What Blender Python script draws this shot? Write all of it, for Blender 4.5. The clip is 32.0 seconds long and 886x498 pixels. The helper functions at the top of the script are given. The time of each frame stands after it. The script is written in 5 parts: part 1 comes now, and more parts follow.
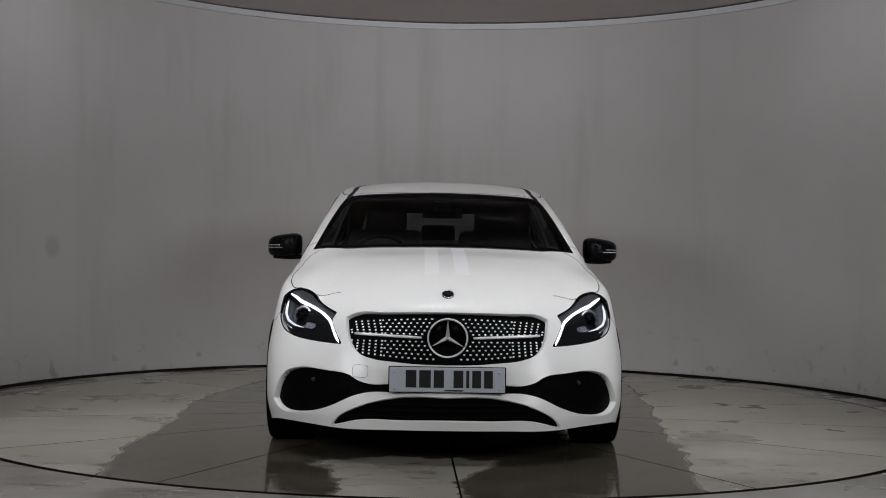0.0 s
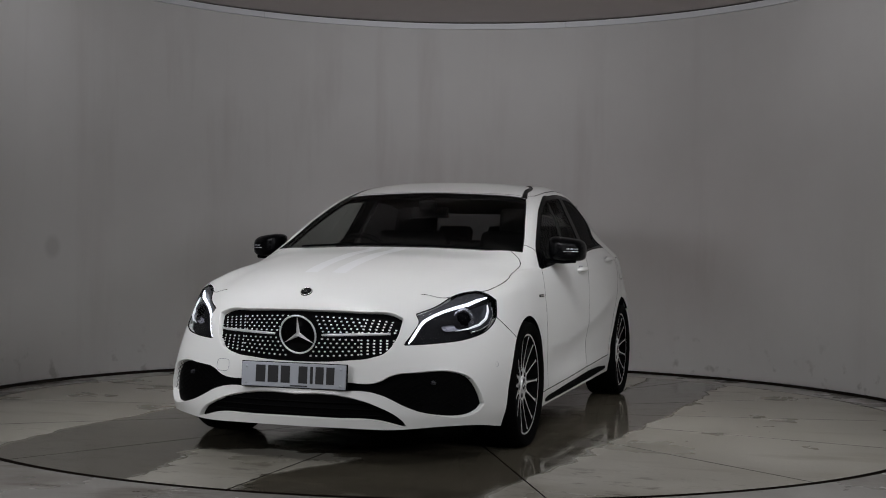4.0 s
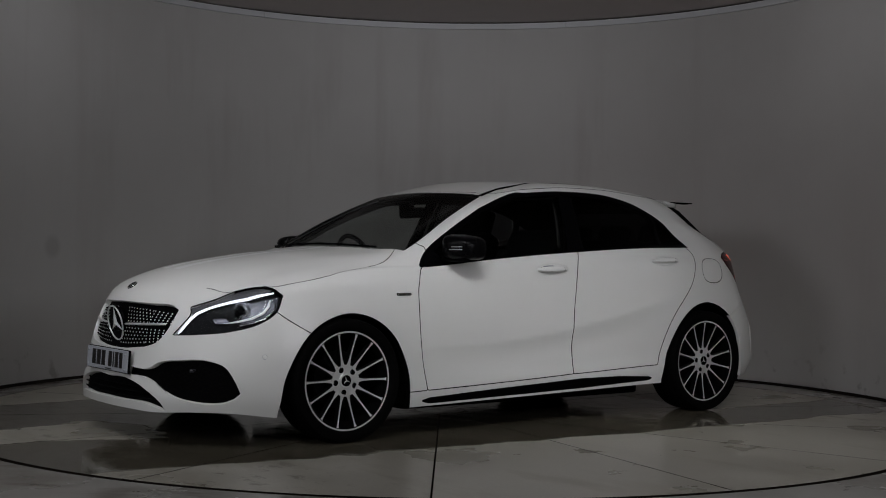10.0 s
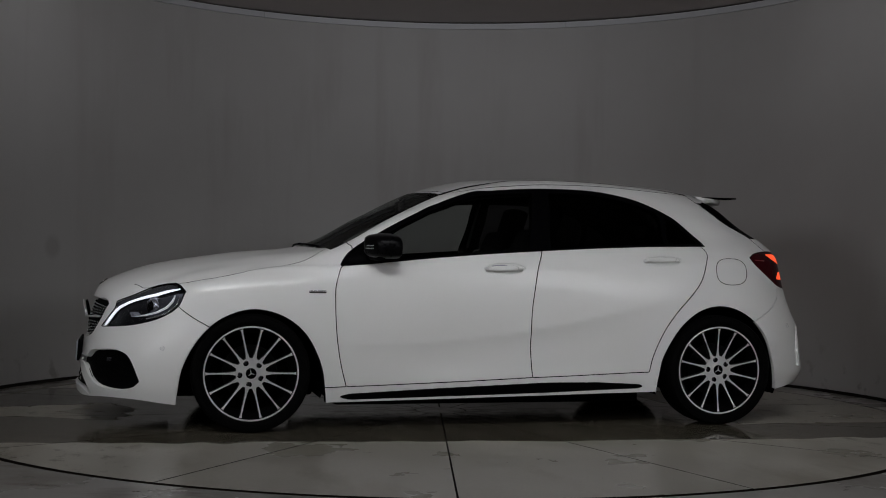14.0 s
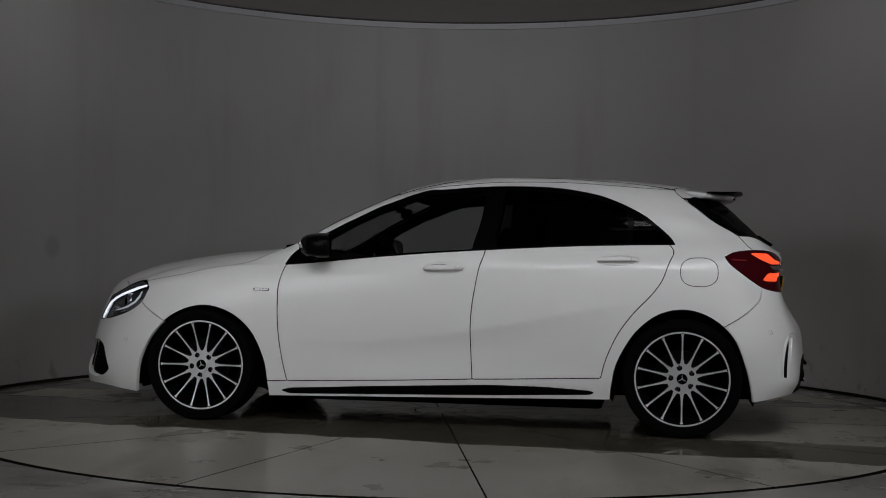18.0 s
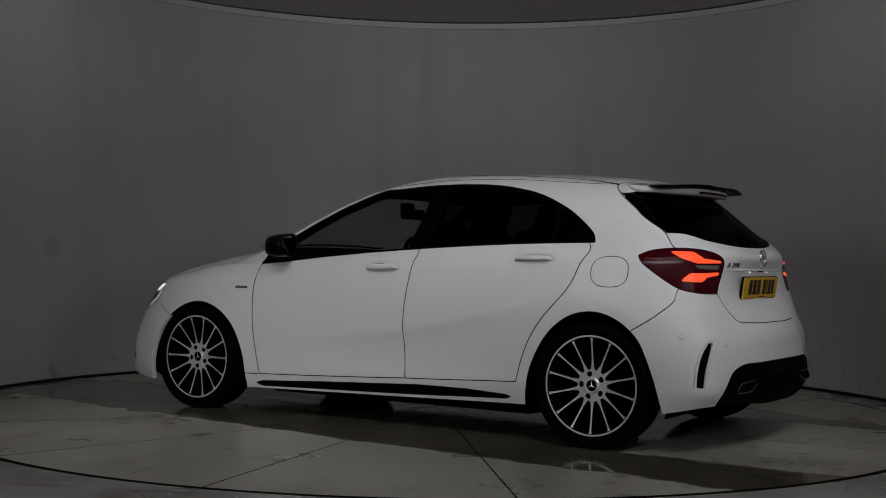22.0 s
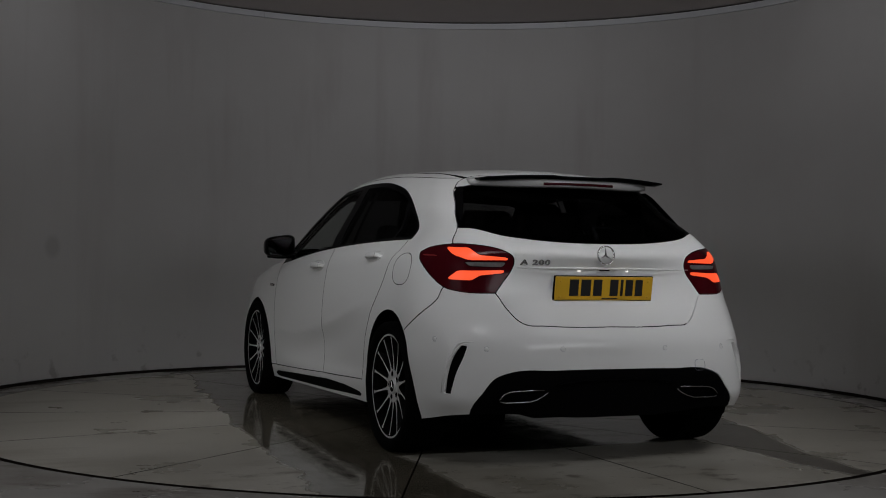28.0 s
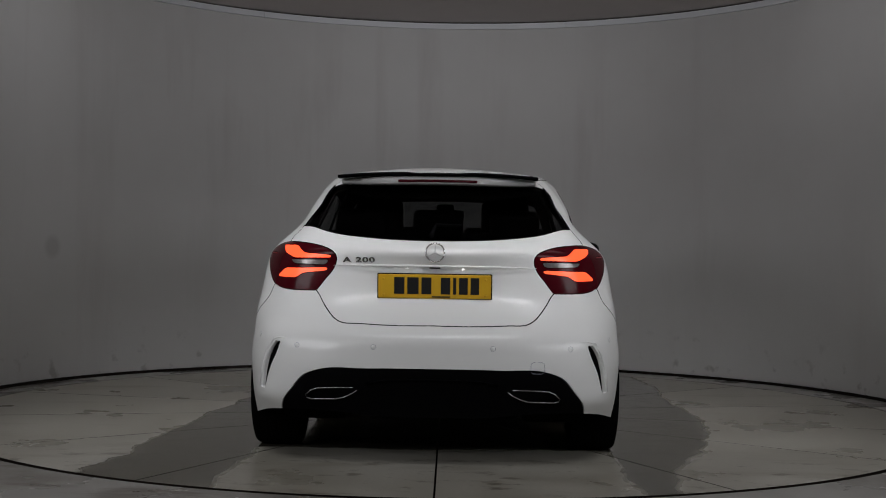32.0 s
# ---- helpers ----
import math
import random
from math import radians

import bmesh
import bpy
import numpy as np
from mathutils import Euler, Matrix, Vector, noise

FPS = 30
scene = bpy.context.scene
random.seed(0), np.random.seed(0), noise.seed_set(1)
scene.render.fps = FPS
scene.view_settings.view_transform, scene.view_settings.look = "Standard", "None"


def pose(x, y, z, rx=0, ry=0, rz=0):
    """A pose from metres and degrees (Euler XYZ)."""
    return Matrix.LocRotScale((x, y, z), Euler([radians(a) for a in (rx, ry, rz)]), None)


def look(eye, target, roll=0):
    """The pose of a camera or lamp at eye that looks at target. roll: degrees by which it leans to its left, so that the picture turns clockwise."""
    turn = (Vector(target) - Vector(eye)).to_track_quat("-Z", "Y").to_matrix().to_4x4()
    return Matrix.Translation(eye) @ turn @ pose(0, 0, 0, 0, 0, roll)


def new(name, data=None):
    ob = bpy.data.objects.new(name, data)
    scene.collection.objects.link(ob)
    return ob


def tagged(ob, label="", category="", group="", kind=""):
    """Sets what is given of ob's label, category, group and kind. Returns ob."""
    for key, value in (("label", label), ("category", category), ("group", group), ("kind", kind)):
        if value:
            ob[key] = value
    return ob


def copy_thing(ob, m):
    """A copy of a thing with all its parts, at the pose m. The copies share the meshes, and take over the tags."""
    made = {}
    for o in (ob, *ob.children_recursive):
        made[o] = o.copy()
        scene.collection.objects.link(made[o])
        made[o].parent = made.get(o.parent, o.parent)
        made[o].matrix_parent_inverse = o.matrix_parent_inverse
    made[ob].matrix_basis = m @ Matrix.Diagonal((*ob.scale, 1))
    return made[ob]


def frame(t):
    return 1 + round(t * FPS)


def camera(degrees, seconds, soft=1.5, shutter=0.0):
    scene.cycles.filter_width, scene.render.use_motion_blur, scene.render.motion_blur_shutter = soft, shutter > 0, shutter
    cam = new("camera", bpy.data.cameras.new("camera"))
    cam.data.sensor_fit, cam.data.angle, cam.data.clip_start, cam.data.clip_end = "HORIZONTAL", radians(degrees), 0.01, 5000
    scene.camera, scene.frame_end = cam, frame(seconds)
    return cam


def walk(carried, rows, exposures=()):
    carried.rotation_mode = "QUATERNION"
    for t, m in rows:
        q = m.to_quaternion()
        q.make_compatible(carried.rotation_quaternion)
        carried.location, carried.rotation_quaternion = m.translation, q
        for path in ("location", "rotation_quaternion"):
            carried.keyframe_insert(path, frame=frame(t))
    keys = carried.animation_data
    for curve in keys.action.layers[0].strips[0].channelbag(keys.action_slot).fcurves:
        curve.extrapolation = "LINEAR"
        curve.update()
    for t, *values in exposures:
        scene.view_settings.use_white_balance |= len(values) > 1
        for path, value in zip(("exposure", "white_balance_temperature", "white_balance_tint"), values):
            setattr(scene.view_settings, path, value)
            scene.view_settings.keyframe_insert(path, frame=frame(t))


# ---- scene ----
# ---- camera: it stands still, the table turns ----
cam = camera(38.66, 32.0, 1.0)
cam_pose = look((0.0, -7.8415, 0.9461), (0.0033, 2.158, 1.0140), 0.89)
walk(cam, [(0.0, cam_pose), (32.0, cam_pose)], [(0, -.08), (1, -.08), (3, -.18), (7, -.65), (12, -1.33), (16.5, -1.4), (20, -1.4), (25, -1.58), (28, -1.42), (32, -.75)])

# ---- light: assumed softboxes under the ceiling before the open front of the drum, strips over the table ----
world = bpy.data.worlds.new("studio_world")
scene.world = world
world.use_nodes = True
world.node_tree.nodes["Background"].inputs[0].default_value = (0.0, 0.0, 0.0, 1)


def area_lamp(name, eye, target, sx, sy, watts, spread=180, colour=(.955, .965, 1)):
    d = bpy.data.lights.new(name, "AREA")
    d.shape, d.size, d.size_y, d.energy, d.color = "RECTANGLE", sx, sy, watts, colour
    d.spread = radians(spread)
    ob = new(name, d)
    ob.matrix_world = look(eye, target)
    return ob


# unseen lamps: a gridded strip aimed at the car, soft fills over the threshold, big softboxes beside the open front,
# wall washes
area_lamp("gridded_strip", (0, -3.7, 2.95), (0, -.25, .6), 5.0, .9, 38, 49)
# fill lamps added to brighten the floor at the threshold
for side_x in (-1, 1):
    area_lamp("threshold_fill", (1.95 * side_x, -3.1, 2.97), (2.0 * side_x, -2.8, 0), 1.8, .4, 10, 95)
for side_x in (-1, 1):
    area_lamp("side_softbox", (3.9 * side_x, -5.9, 2.35), (.2 * side_x, -.2, 1.2), 2.4, 1.1, 20, 85)
# wash lamps added out of view to lift the upper wall
area_lamp("added_wall_wash", (0, 1.0, 2.93), (0, 3.2, 2.5), 2.4, .12, 4.2, 125)
for side_x in (-1, 1):
    area_lamp("added_wall_wash", (1.75 * side_x, .3, 2.93), (3.0 * side_x, 1.3, 2.4), 1.6, .12, 2.4, 125)

# ---- materials ----
def node_material(name):
    m = bpy.data.materials.new(name)
    m.use_nodes = True
    nt = m.node_tree
    return m, nt, nt.nodes["Principled BSDF"]


def node(nt, kind, **inputs):
    n = nt.nodes.new(kind)
    for k, v in inputs.items():
        n.inputs[k].default_value = v
    return n


def noise_node(nt, scale, detail=4, stretch=None, rough=.55):
    co = nt.nodes.new("ShaderNodeTexCoord")
    n = node(nt, "ShaderNodeTexNoise", Scale=scale, Detail=detail, Roughness=rough)
    if stretch:
        mp = nt.nodes.new("ShaderNodeMapping")
        mp.inputs["Scale"].default_value = stretch
        nt.links.new(co.outputs["Object"], mp.inputs["Vector"])
        nt.links.new(mp.outputs["Vector"], n.inputs["Vector"])
    else:
        nt.links.new(co.outputs["Object"], n.inputs["Vector"])
    return n


def map_range(nt, value, a, b, c, d):
    n = node(nt, "ShaderNodeMapRange")
    for i, x in enumerate((a, b, c, d)):
        n.inputs[i + 1].default_value = x
    nt.links.new(value, n.inputs[0])
    return n.outputs[0]


def mix_colour(nt, fac, a, b):
    n = nt.nodes.new("ShaderNodeMix")
    n.data_type = "RGBA"
    for sock, x in ((n.inputs[0], fac), (n.inputs[6], a), (n.inputs[7], b)):
        if isinstance(x, bpy.types.NodeSocket):
            nt.links.new(x, sock)
        elif sock == n.inputs[0]:
            sock.default_value = x
        else:
            sock.default_value = (*x, 1)
    return n.outputs[2]


def mathn(nt, op, a, b=0.0):
    n = nt.nodes.new("ShaderNodeMath")
    n.operation = op
    for sock, x in ((n.inputs[0], a), (n.inputs[1], b)):
        if isinstance(x, bpy.types.NodeSocket):
            nt.links.new(x, sock)
        else:
            sock.default_value = x
    return n.outputs[0]


def surface(name, colour, rough=.5, metal=0.0, vary=.12, scale=5, bump=0.0, bump_scale=80, coat=0.0, spec=.5):
    m, nt, p = node_material(name)
    big, fine = noise_node(nt, scale), noise_node(nt, bump_scale, 3)
    dark = [c * (1 - vary) for c in colour]
    light = [min(1, c * (1 + vary)) for c in colour]
    nt.links.new(mix_colour(nt, big.outputs[0], dark, light), p.inputs["Base Color"])
    nt.links.new(map_range(nt, fine.outputs[0], .3, .7, rough * .85, min(1, rough * 1.15)), p.inputs["Roughness"])
    p.inputs["Metallic"].default_value = metal
    p.inputs["Specular IOR Level"].default_value = spec
    p.inputs["Coat Weight"].default_value = coat
    p.inputs["Coat Roughness"].default_value = .10
    if bump:
        b = node(nt, "ShaderNodeBump", Strength=bump, Distance=.002)
        nt.links.new(fine.outputs[0], b.inputs["Height"])
        nt.links.new(b.outputs[0], p.inputs["Normal"])
    return m


def tinted_glass(name, tint, gloss=1.0):
    m, nt, p = node_material(name)
    nt.nodes.remove(p)
    out = nt.nodes["Material Output"]
    clear = node(nt, "ShaderNodeBsdfTransparent", Color=(*tint, 1))
    shine = node(nt, "ShaderNodeBsdfGlossy", Color=(1, 1, 1, 1), Roughness=.02)
    fres = node(nt, "ShaderNodeFresnel", IOR=1.45)
    mix = nt.nodes.new("ShaderNodeMixShader")
    nt.links.new(mathn(nt, "MULTIPLY", fres.outputs[0], gloss), mix.inputs[0])
    nt.links.new(clear.outputs[0], mix.inputs[1])
    nt.links.new(shine.outputs[0], mix.inputs[2])
    nt.links.new(mix.outputs[0], out.inputs["Surface"])
    return m


def glowing(name, colour, strength, base=(.5, .5, .5)):
    m, nt, p = node_material(name)
    p.inputs["Base Color"].default_value = (*base, 1)
    p.inputs["Roughness"].default_value = .3
    p.inputs["Emission Color"].default_value = (*colour, 1)
    p.inputs["Emission Strength"].default_value = strength
    return m


PAINT = surface("white_car_paint", (.80, .80, .785), .40, vary=.012, scale=1.5, coat=.5, bump_scale=30, spec=.2)
GLOSS_BLACK = surface("gloss_black_trim", (.002, .002, .0024), .25, vary=.2, spec=.02)
PLASTIC = surface("black_plastic", (.0022, .0022, .0025), .55, bump=.25, bump_scale=300, spec=.025)
SHEEN_PAINT = surface("painted_bonnet_sheen", (.80, .805, .812), .40, vary=.01, coat=.3, spec=.2)
PIN_METAL = surface("pin_plating", (.8, .8, .8), .35, .7, vary=.03)
MIRROR_GLASS = surface("mirror_glass", (.22, .22, .23), .04, 1.0, vary=.03)
LENS_RING = surface("lamp_lens_ring", (.30, .30, .33), .25, .8)
PLATED = surface("bright_plating", (.86, .86, .86), .33, .6, vary=.03)
DARK = surface("unlit_black_liner", (.002, .002, .002), .9, spec=.05)
RUBBER = surface("tyre_rubber", (.002, .002, .002), .85, bump=.3, bump_scale=200, spec=.05)
CHROME = surface("chrome", (.75, .75, .75), .1, 1.0, vary=.03)
LETTER_CHROME = surface("brushed_letter_chrome", (.42, .42, .43), .25, 1.0, vary=.05)
SATIN = surface("machined_alloy", (.88, .88, .885), .36, .65, vary=.05, bump=.1, bump_scale=400)
RIM_BLACK = surface("gloss_black_alloy", (.003, .003, .003), .45, vary=.2, spec=.12)
DISC_METAL = surface("brake_disc_steel", (.004, .004, .004), .6, .2, spec=.1)
MIRROR_BLACK = surface("black_mirror_shell", (.002, .002, .0024), .3, vary=.2, spec=.08)
SEAT = surface("black_seat_cloth", (.004, .004, .004), .8, bump=.4, bump_scale=500, spec=.2)
INDICATOR = surface("pale_indicator_lens", (.45, .45, .47), .3, .3)
TRIM_GREY = surface("pale_pillar_trim", (.06, .06, .058), .7)
SCREEN = tinted_glass("windscreen_glass", (.56, .58, .57), .22)
DOOR_GLASS = tinted_glass("front_door_glass", (.58, .60, .59), .15)
PRIVACY = tinted_glass("privacy_glass", (.06, .06, .063), .1)
REAR_PRIVACY = tinted_glass("rear_privacy_glass", (.17, .17, .175), .12)
LENS = tinted_glass("clear_lamp_lens", (.93, .94, .96), .16)
LAMP_GREY = surface("lamp_reflector", (.34, .34, .40), .28, .5)
LAMP_BLACK = surface("black_lamp_housing", (.005, .005, .006), .5, vary=.3, scale=30, spec=.1)
LAMP_BAND = surface("patterned_lamp_band", (.045, .045, .05), .35, vary=.6, scale=260, bump=.5, bump_scale=300)
REFLECTOR = surface("lamp_side_reflector", (.08, .082, .095), .35, .85, vary=.4, scale=22)
LAMP_DARK = surface("lamp_housing", (.05, .05, .06), .3, .4)
INNER_GUIDE = glowing("dim_light_guide", (.86, .90, 1.0), .55, (.8, .8, .8))
DRL = glowing("daytime_light_guide", (.86, .89, 1.0), 2.8, (.8, .8, .8))
RED_LENS = surface("dark_red_lens", (.05, .002, .005), .2, vary=.35, scale=14, coat=.08, spec=.1)
RED_GLOW = glowing("lit_tail_strip", (1.0, .10, .03), 2.5, (.4, .02, .01))
# the reflector is no lamp; a faint glow is added to its red
RED_DIM = glowing("faint_glow_red_reflector", (.5, .01, .01), .06, (.15, .008, .01))
CLEAR_LAMP = surface("clear_reversing_lens", (.22, .20, .20), .2, .4, vary=.4, scale=60)
PLATE_WHITE = surface("front_plate_sheet", (.40, .42, .46), .35, vary=.03)
PLATE_YELLOW = surface("rear_plate_sheet", (.62, .36, .02), .35, vary=.03)
INK = surface("plate_black", (.012, .012, .013), .4)


def turntable_material():
    """Screeded concrete: pale and dull where dry, brown and shiny where water has run off the car."""
    m, nt, p = node_material("damp_concrete")
    co = nt.nodes.new("ShaderNodeTexCoord")
    warp = noise_node(nt, .8, 3)
    warp2 = noise_node(nt, 4.5, 4)
    vec = node(nt, "ShaderNodeVectorMath")
    vec.operation = "MULTIPLY_ADD"
    nt.links.new(warp.outputs["Color"], vec.inputs[0])
    vec.inputs[1].default_value, vec.inputs[2].default_value = (.34, .34, 0), (-.17, -.17, 0)
    add = nt.nodes.new("ShaderNodeVectorMath")
    add.operation = "ADD"
    nt.links.new(co.outputs["Object"], add.inputs[0])
    nt.links.new(vec.outputs[0], add.inputs[1])
    sep = nt.nodes.new("ShaderNodeSeparateXYZ")
    nt.links.new(add.outputs[0], sep.inputs[0])
    x, y = sep.outputs[0], sep.outputs[1]
    fray = mathn(nt, "MULTIPLY", mathn(nt, "SUBTRACT", warp2.outputs[0], .5), .12)
    # the left edge slants outwards to the rear, the right edge closes in behind the rear axle
    yl = mathn(nt, "ADD", mathn(nt, "ADD", y, mathn(nt, "MULTIPLY", x, .085)), fray)
    left = map_range(nt, yl, 1.265, 1.31, 1, 0)
    taper = mathn(nt, "MULTIPLY", mathn(nt, "MAXIMUM", mathn(nt, "SUBTRACT", -.35, x), 0.0), -.21)
    right = map_range(nt, mathn(nt, "ADD", mathn(nt, "ADD", y, taper), fray), -1.56, -1.50, 0, 1)
    rear_x = map_range(nt, mathn(nt, "ADD", x, fray), -1.63, -1.58, 1, 0)
    rear_y = map_range(nt, mathn(nt, "ADD", mathn(nt, "ABSOLUTE", y), fray), .86, .91, 1, 0)
    front_x = map_range(nt, mathn(nt, "ADD", x, mathn(nt, "MULTIPLY", fray, 3.0)), 1.92, 1.97, 0, 1)
    wide = map_range(nt, x, 1.95, 2.45, .44, .26)
    front_y = map_range(nt, mathn(nt, "SUBTRACT", mathn(nt, "ABSOLUTE", mathn(nt, "ADD", mathn(nt, "ADD", y, .22), mathn(nt, "MULTIPLY", fray, 2.0))), wide), -.03, .03, 1, 0)
    wet = mathn(nt, "MULTIPLY", left, right)
    wet = mathn(nt, "MULTIPLY", wet, mathn(nt, "SUBTRACT", 1.0, mathn(nt, "MULTIPLY", rear_x, rear_y)))
    wet = mathn(nt, "MULTIPLY", wet, mathn(nt, "SUBTRACT", 1.0, mathn(nt, "MULTIPLY", front_x, front_y)))
    cloud, grain = noise_node(nt, 1.1, 6, rough=.6), noise_node(nt, 60, 4)
    smear = noise_node(nt, 2.2, 5, (1, .28, 1), .65)
    drips = noise_node(nt, 9, 5, (1, .55, 1), .7)
    dry = mix_colour(nt, map_range(nt, cloud.outputs[0], .35, .68, 0, 1), (.32, .30, .245), (.50, .48, .425))
    dry = mix_colour(nt, map_range(nt, smear.outputs[0], .53, .68, 0, .6), dry, (.24, .21, .155))
    # dried splashes behind and before the car
    ends = map_range(nt, mathn(nt, "ABSOLUTE", x), 1.5, 2.0, 0, 1)
    dry = mix_colour(nt, mathn(nt, "MULTIPLY", ends, map_range(nt, drips.outputs[0], .56, .64, 0, .75)), dry, (.13, .11, .08))
    damp = mix_colour(nt, map_range(nt, smear.outputs[0], .35, .7, 0, 1), (.062, .053, .037), (.135, .12, .088))
    col = mix_colour(nt, wet, dry, damp)
    col = mix_colour(nt, map_range(nt, grain.outputs[0], .3, .7, 0, .18), col, (.22, .20, .17))
    nt.links.new(col, p.inputs["Base Color"])
    r_dry = map_range(nt, cloud.outputs[0], .35, .65, .24, .42)
    r_wet = map_range(nt, drips.outputs[0], .4, .62, .05, .16)
    rough = mathn(nt, "ADD", mathn(nt, "MULTIPLY", r_dry, mathn(nt, "SUBTRACT", 1.0, wet)), mathn(nt, "MULTIPLY", wet, r_wet))
    nt.links.new(rough, p.inputs["Roughness"])
    nt.links.new(map_range(nt, wet, 0, 1, .32, .62), p.inputs["Specular IOR Level"])
    b = node(nt, "ShaderNodeBump", Strength=.03, Distance=.004)
    nt.links.new(smear.outputs[0], b.inputs["Height"])
    nt.links.new(b.outputs[0], p.inputs["Normal"])
    return m


def floor_material():
    m, nt, p = node_material("worn_concrete")
    cloud, grain, smear = noise_node(nt, .9, 6, rough=.6), noise_node(nt, 60, 4), noise_node(nt, 3.0, 5, (.35, 1, 1), .65)
    col = mix_colour(nt, map_range(nt, cloud.outputs[0], .35, .65, 0, 1), (.20, .185, .16), (.40, .39, .37))
    col = mix_colour(nt, map_range(nt, smear.outputs[0], .55, .68, 0, .85), col, (.10, .075, .055))
    col = mix_colour(nt, map_range(nt, grain.outputs[0], .3, .7, 0, .2), col, (.2, .18, .15))
    nt.links.new(col, p.inputs["Base Color"])
    nt.links.new(map_range(nt, cloud.outputs[0], .3, .7, .15, .4), p.inputs["Roughness"])
    return m


def wall_material():
    """Matt white paint with rain-like runs, scuffs low down and one round smudge."""
    m, nt, p = node_material("scuffed_white_wall_paint")
    cloud, runs, grain = noise_node(nt, .7, 5), noise_node(nt, 3.2, 5, (1, 1, .10), .6), noise_node(nt, 90, 3)
    patch = noise_node(nt, .55, 2)
    col = mix_colour(nt, map_range(nt, cloud.outputs[0], .3, .7, 0, 1), (.60, .587, .575), (.67, .66, .65))
    col = mix_colour(nt, mathn(nt, "MULTIPLY", map_range(nt, runs.outputs[0], .52, .72, 0, .30), map_range(nt, patch.outputs[0], .42, .66, .15, 1)), col, (.40, .36, .35))
    co = nt.nodes.new("ShaderNodeTexCoord")
    dist = nt.nodes.new("ShaderNodeVectorMath")
    dist.operation = "DISTANCE"
    nt.links.new(co.outputs["Object"], dist.inputs[0])
    dist.inputs[1].default_value = (-2.841, 1.357, .981)
    col = mix_colour(nt, map_range(nt, dist.outputs["Value"], .05, .10, .32, 0), col, (.30, .29, .285))
    spots = noise_node(nt, 7, 3)
    sep = nt.nodes.new("ShaderNodeSeparateXYZ")
    nt.links.new(co.outputs["Object"], sep.inputs[0])
    low = map_range(nt, sep.outputs[2], .05, .45, 1, 0)
    scuff = mathn(nt, "MULTIPLY", low, map_range(nt, spots.outputs[0], .62, .72, 0, .5))
    col = mix_colour(nt, scuff, col, (.22, .20, .19))
    nt.links.new(col, p.inputs["Base Color"])
    p.inputs["Roughness"].default_value = .62
    b = node(nt, "ShaderNodeBump", Strength=.12, Distance=.002)
    nt.links.new(grain.outputs[0], b.inputs["Height"])
    nt.links.new(b.outputs[0], p.inputs["Normal"])
    return m


TABLE_TOP, FLOOR_MAT, WALL_MAT = turntable_material(), floor_material(), wall_material()
CEIL_MAT = surface("ceiling_paint", (.60, .55, .54), .7, vary=.04)
ROOM_MAT = surface("plain_room_wall", (.30, .29, .28), .8, vary=.05)
RING_MAT = surface("pale_metal_trim", (.78, .79, .82), .35, vary=.04)
GAP_MAT = surface("near_black_gap", (.014, .010, .008), .9, spec=.1)

# ---- mesh helpers ----
def mesh_object(name, verts, faces, mat, parent=None, label="", smooth=True, normals=None, at=None):
    d = bpy.data.meshes.new(name)
    d.from_pydata([tuple(v) for v in verts], [], [tuple(f) for f in faces])
    mats = mat if isinstance(mat, (list, tuple)) else [mat]
    for x in mats:
        d.materials.append(x)
    d.update()
    if smooth:
        d.polygons.foreach_set("use_smooth", [True] * len(d.polygons))
    if normals is not None:
        d.normals_split_custom_set_from_vertices([tuple(n) for n in normals])
    ob = new(name, d)
    if parent:
        ob.parent = parent
    if at is not None:
        ob.matrix_basis = at
    if label:
        ob["label"] = label
    return ob


def part(name, bm, material, parent, label="", at=None, smooth=False):
    """Link a bmesh as one mesh object under a thing or a part."""
    d = bpy.data.meshes.new(name)
    bm.to_mesh(d)
    bm.free()
    d.materials.append(material)
    if smooth:
        d.polygons.foreach_set("use_smooth", [True] * len(d.polygons))
    ob = new(name, d)
    ob.parent = parent
    if at is not None:
        ob.matrix_basis = at
    if label:
        ob["label"] = label
    return ob


def box_bm(sx, sy, sz, bevel=0.0, segments=2, centre=(0, 0, 0)):
    bm = bmesh.new()
    bmesh.ops.create_cube(bm, size=1)
    bmesh.ops.scale(bm, vec=(sx, sy, sz), verts=bm.verts)
    if bevel:
        bmesh.ops.bevel(bm, geom=bm.edges[:], offset=bevel, segments=segments, profile=.6, affect="EDGES")
    bmesh.ops.translate(bm, vec=centre, verts=bm.verts)
    return bm


def revolve(profile, n=48, closed=False):
    """Turn (radius, y) points about the y axis. Returns verts and faces."""
    k = len(profile)
    verts = [(r * math.sin(2 * math.pi * i / n), y, r * math.cos(2 * math.pi * i / n)) for i in range(n) for r, y in profile]
    faces = []
    for i in range(n):
        j = (i + 1) % n
        for a in range(k if closed else k - 1):
            b = (a + 1) % k
            faces.append((i * k + a, i * k + b, j * k + b, j * k + a))
    return verts, faces


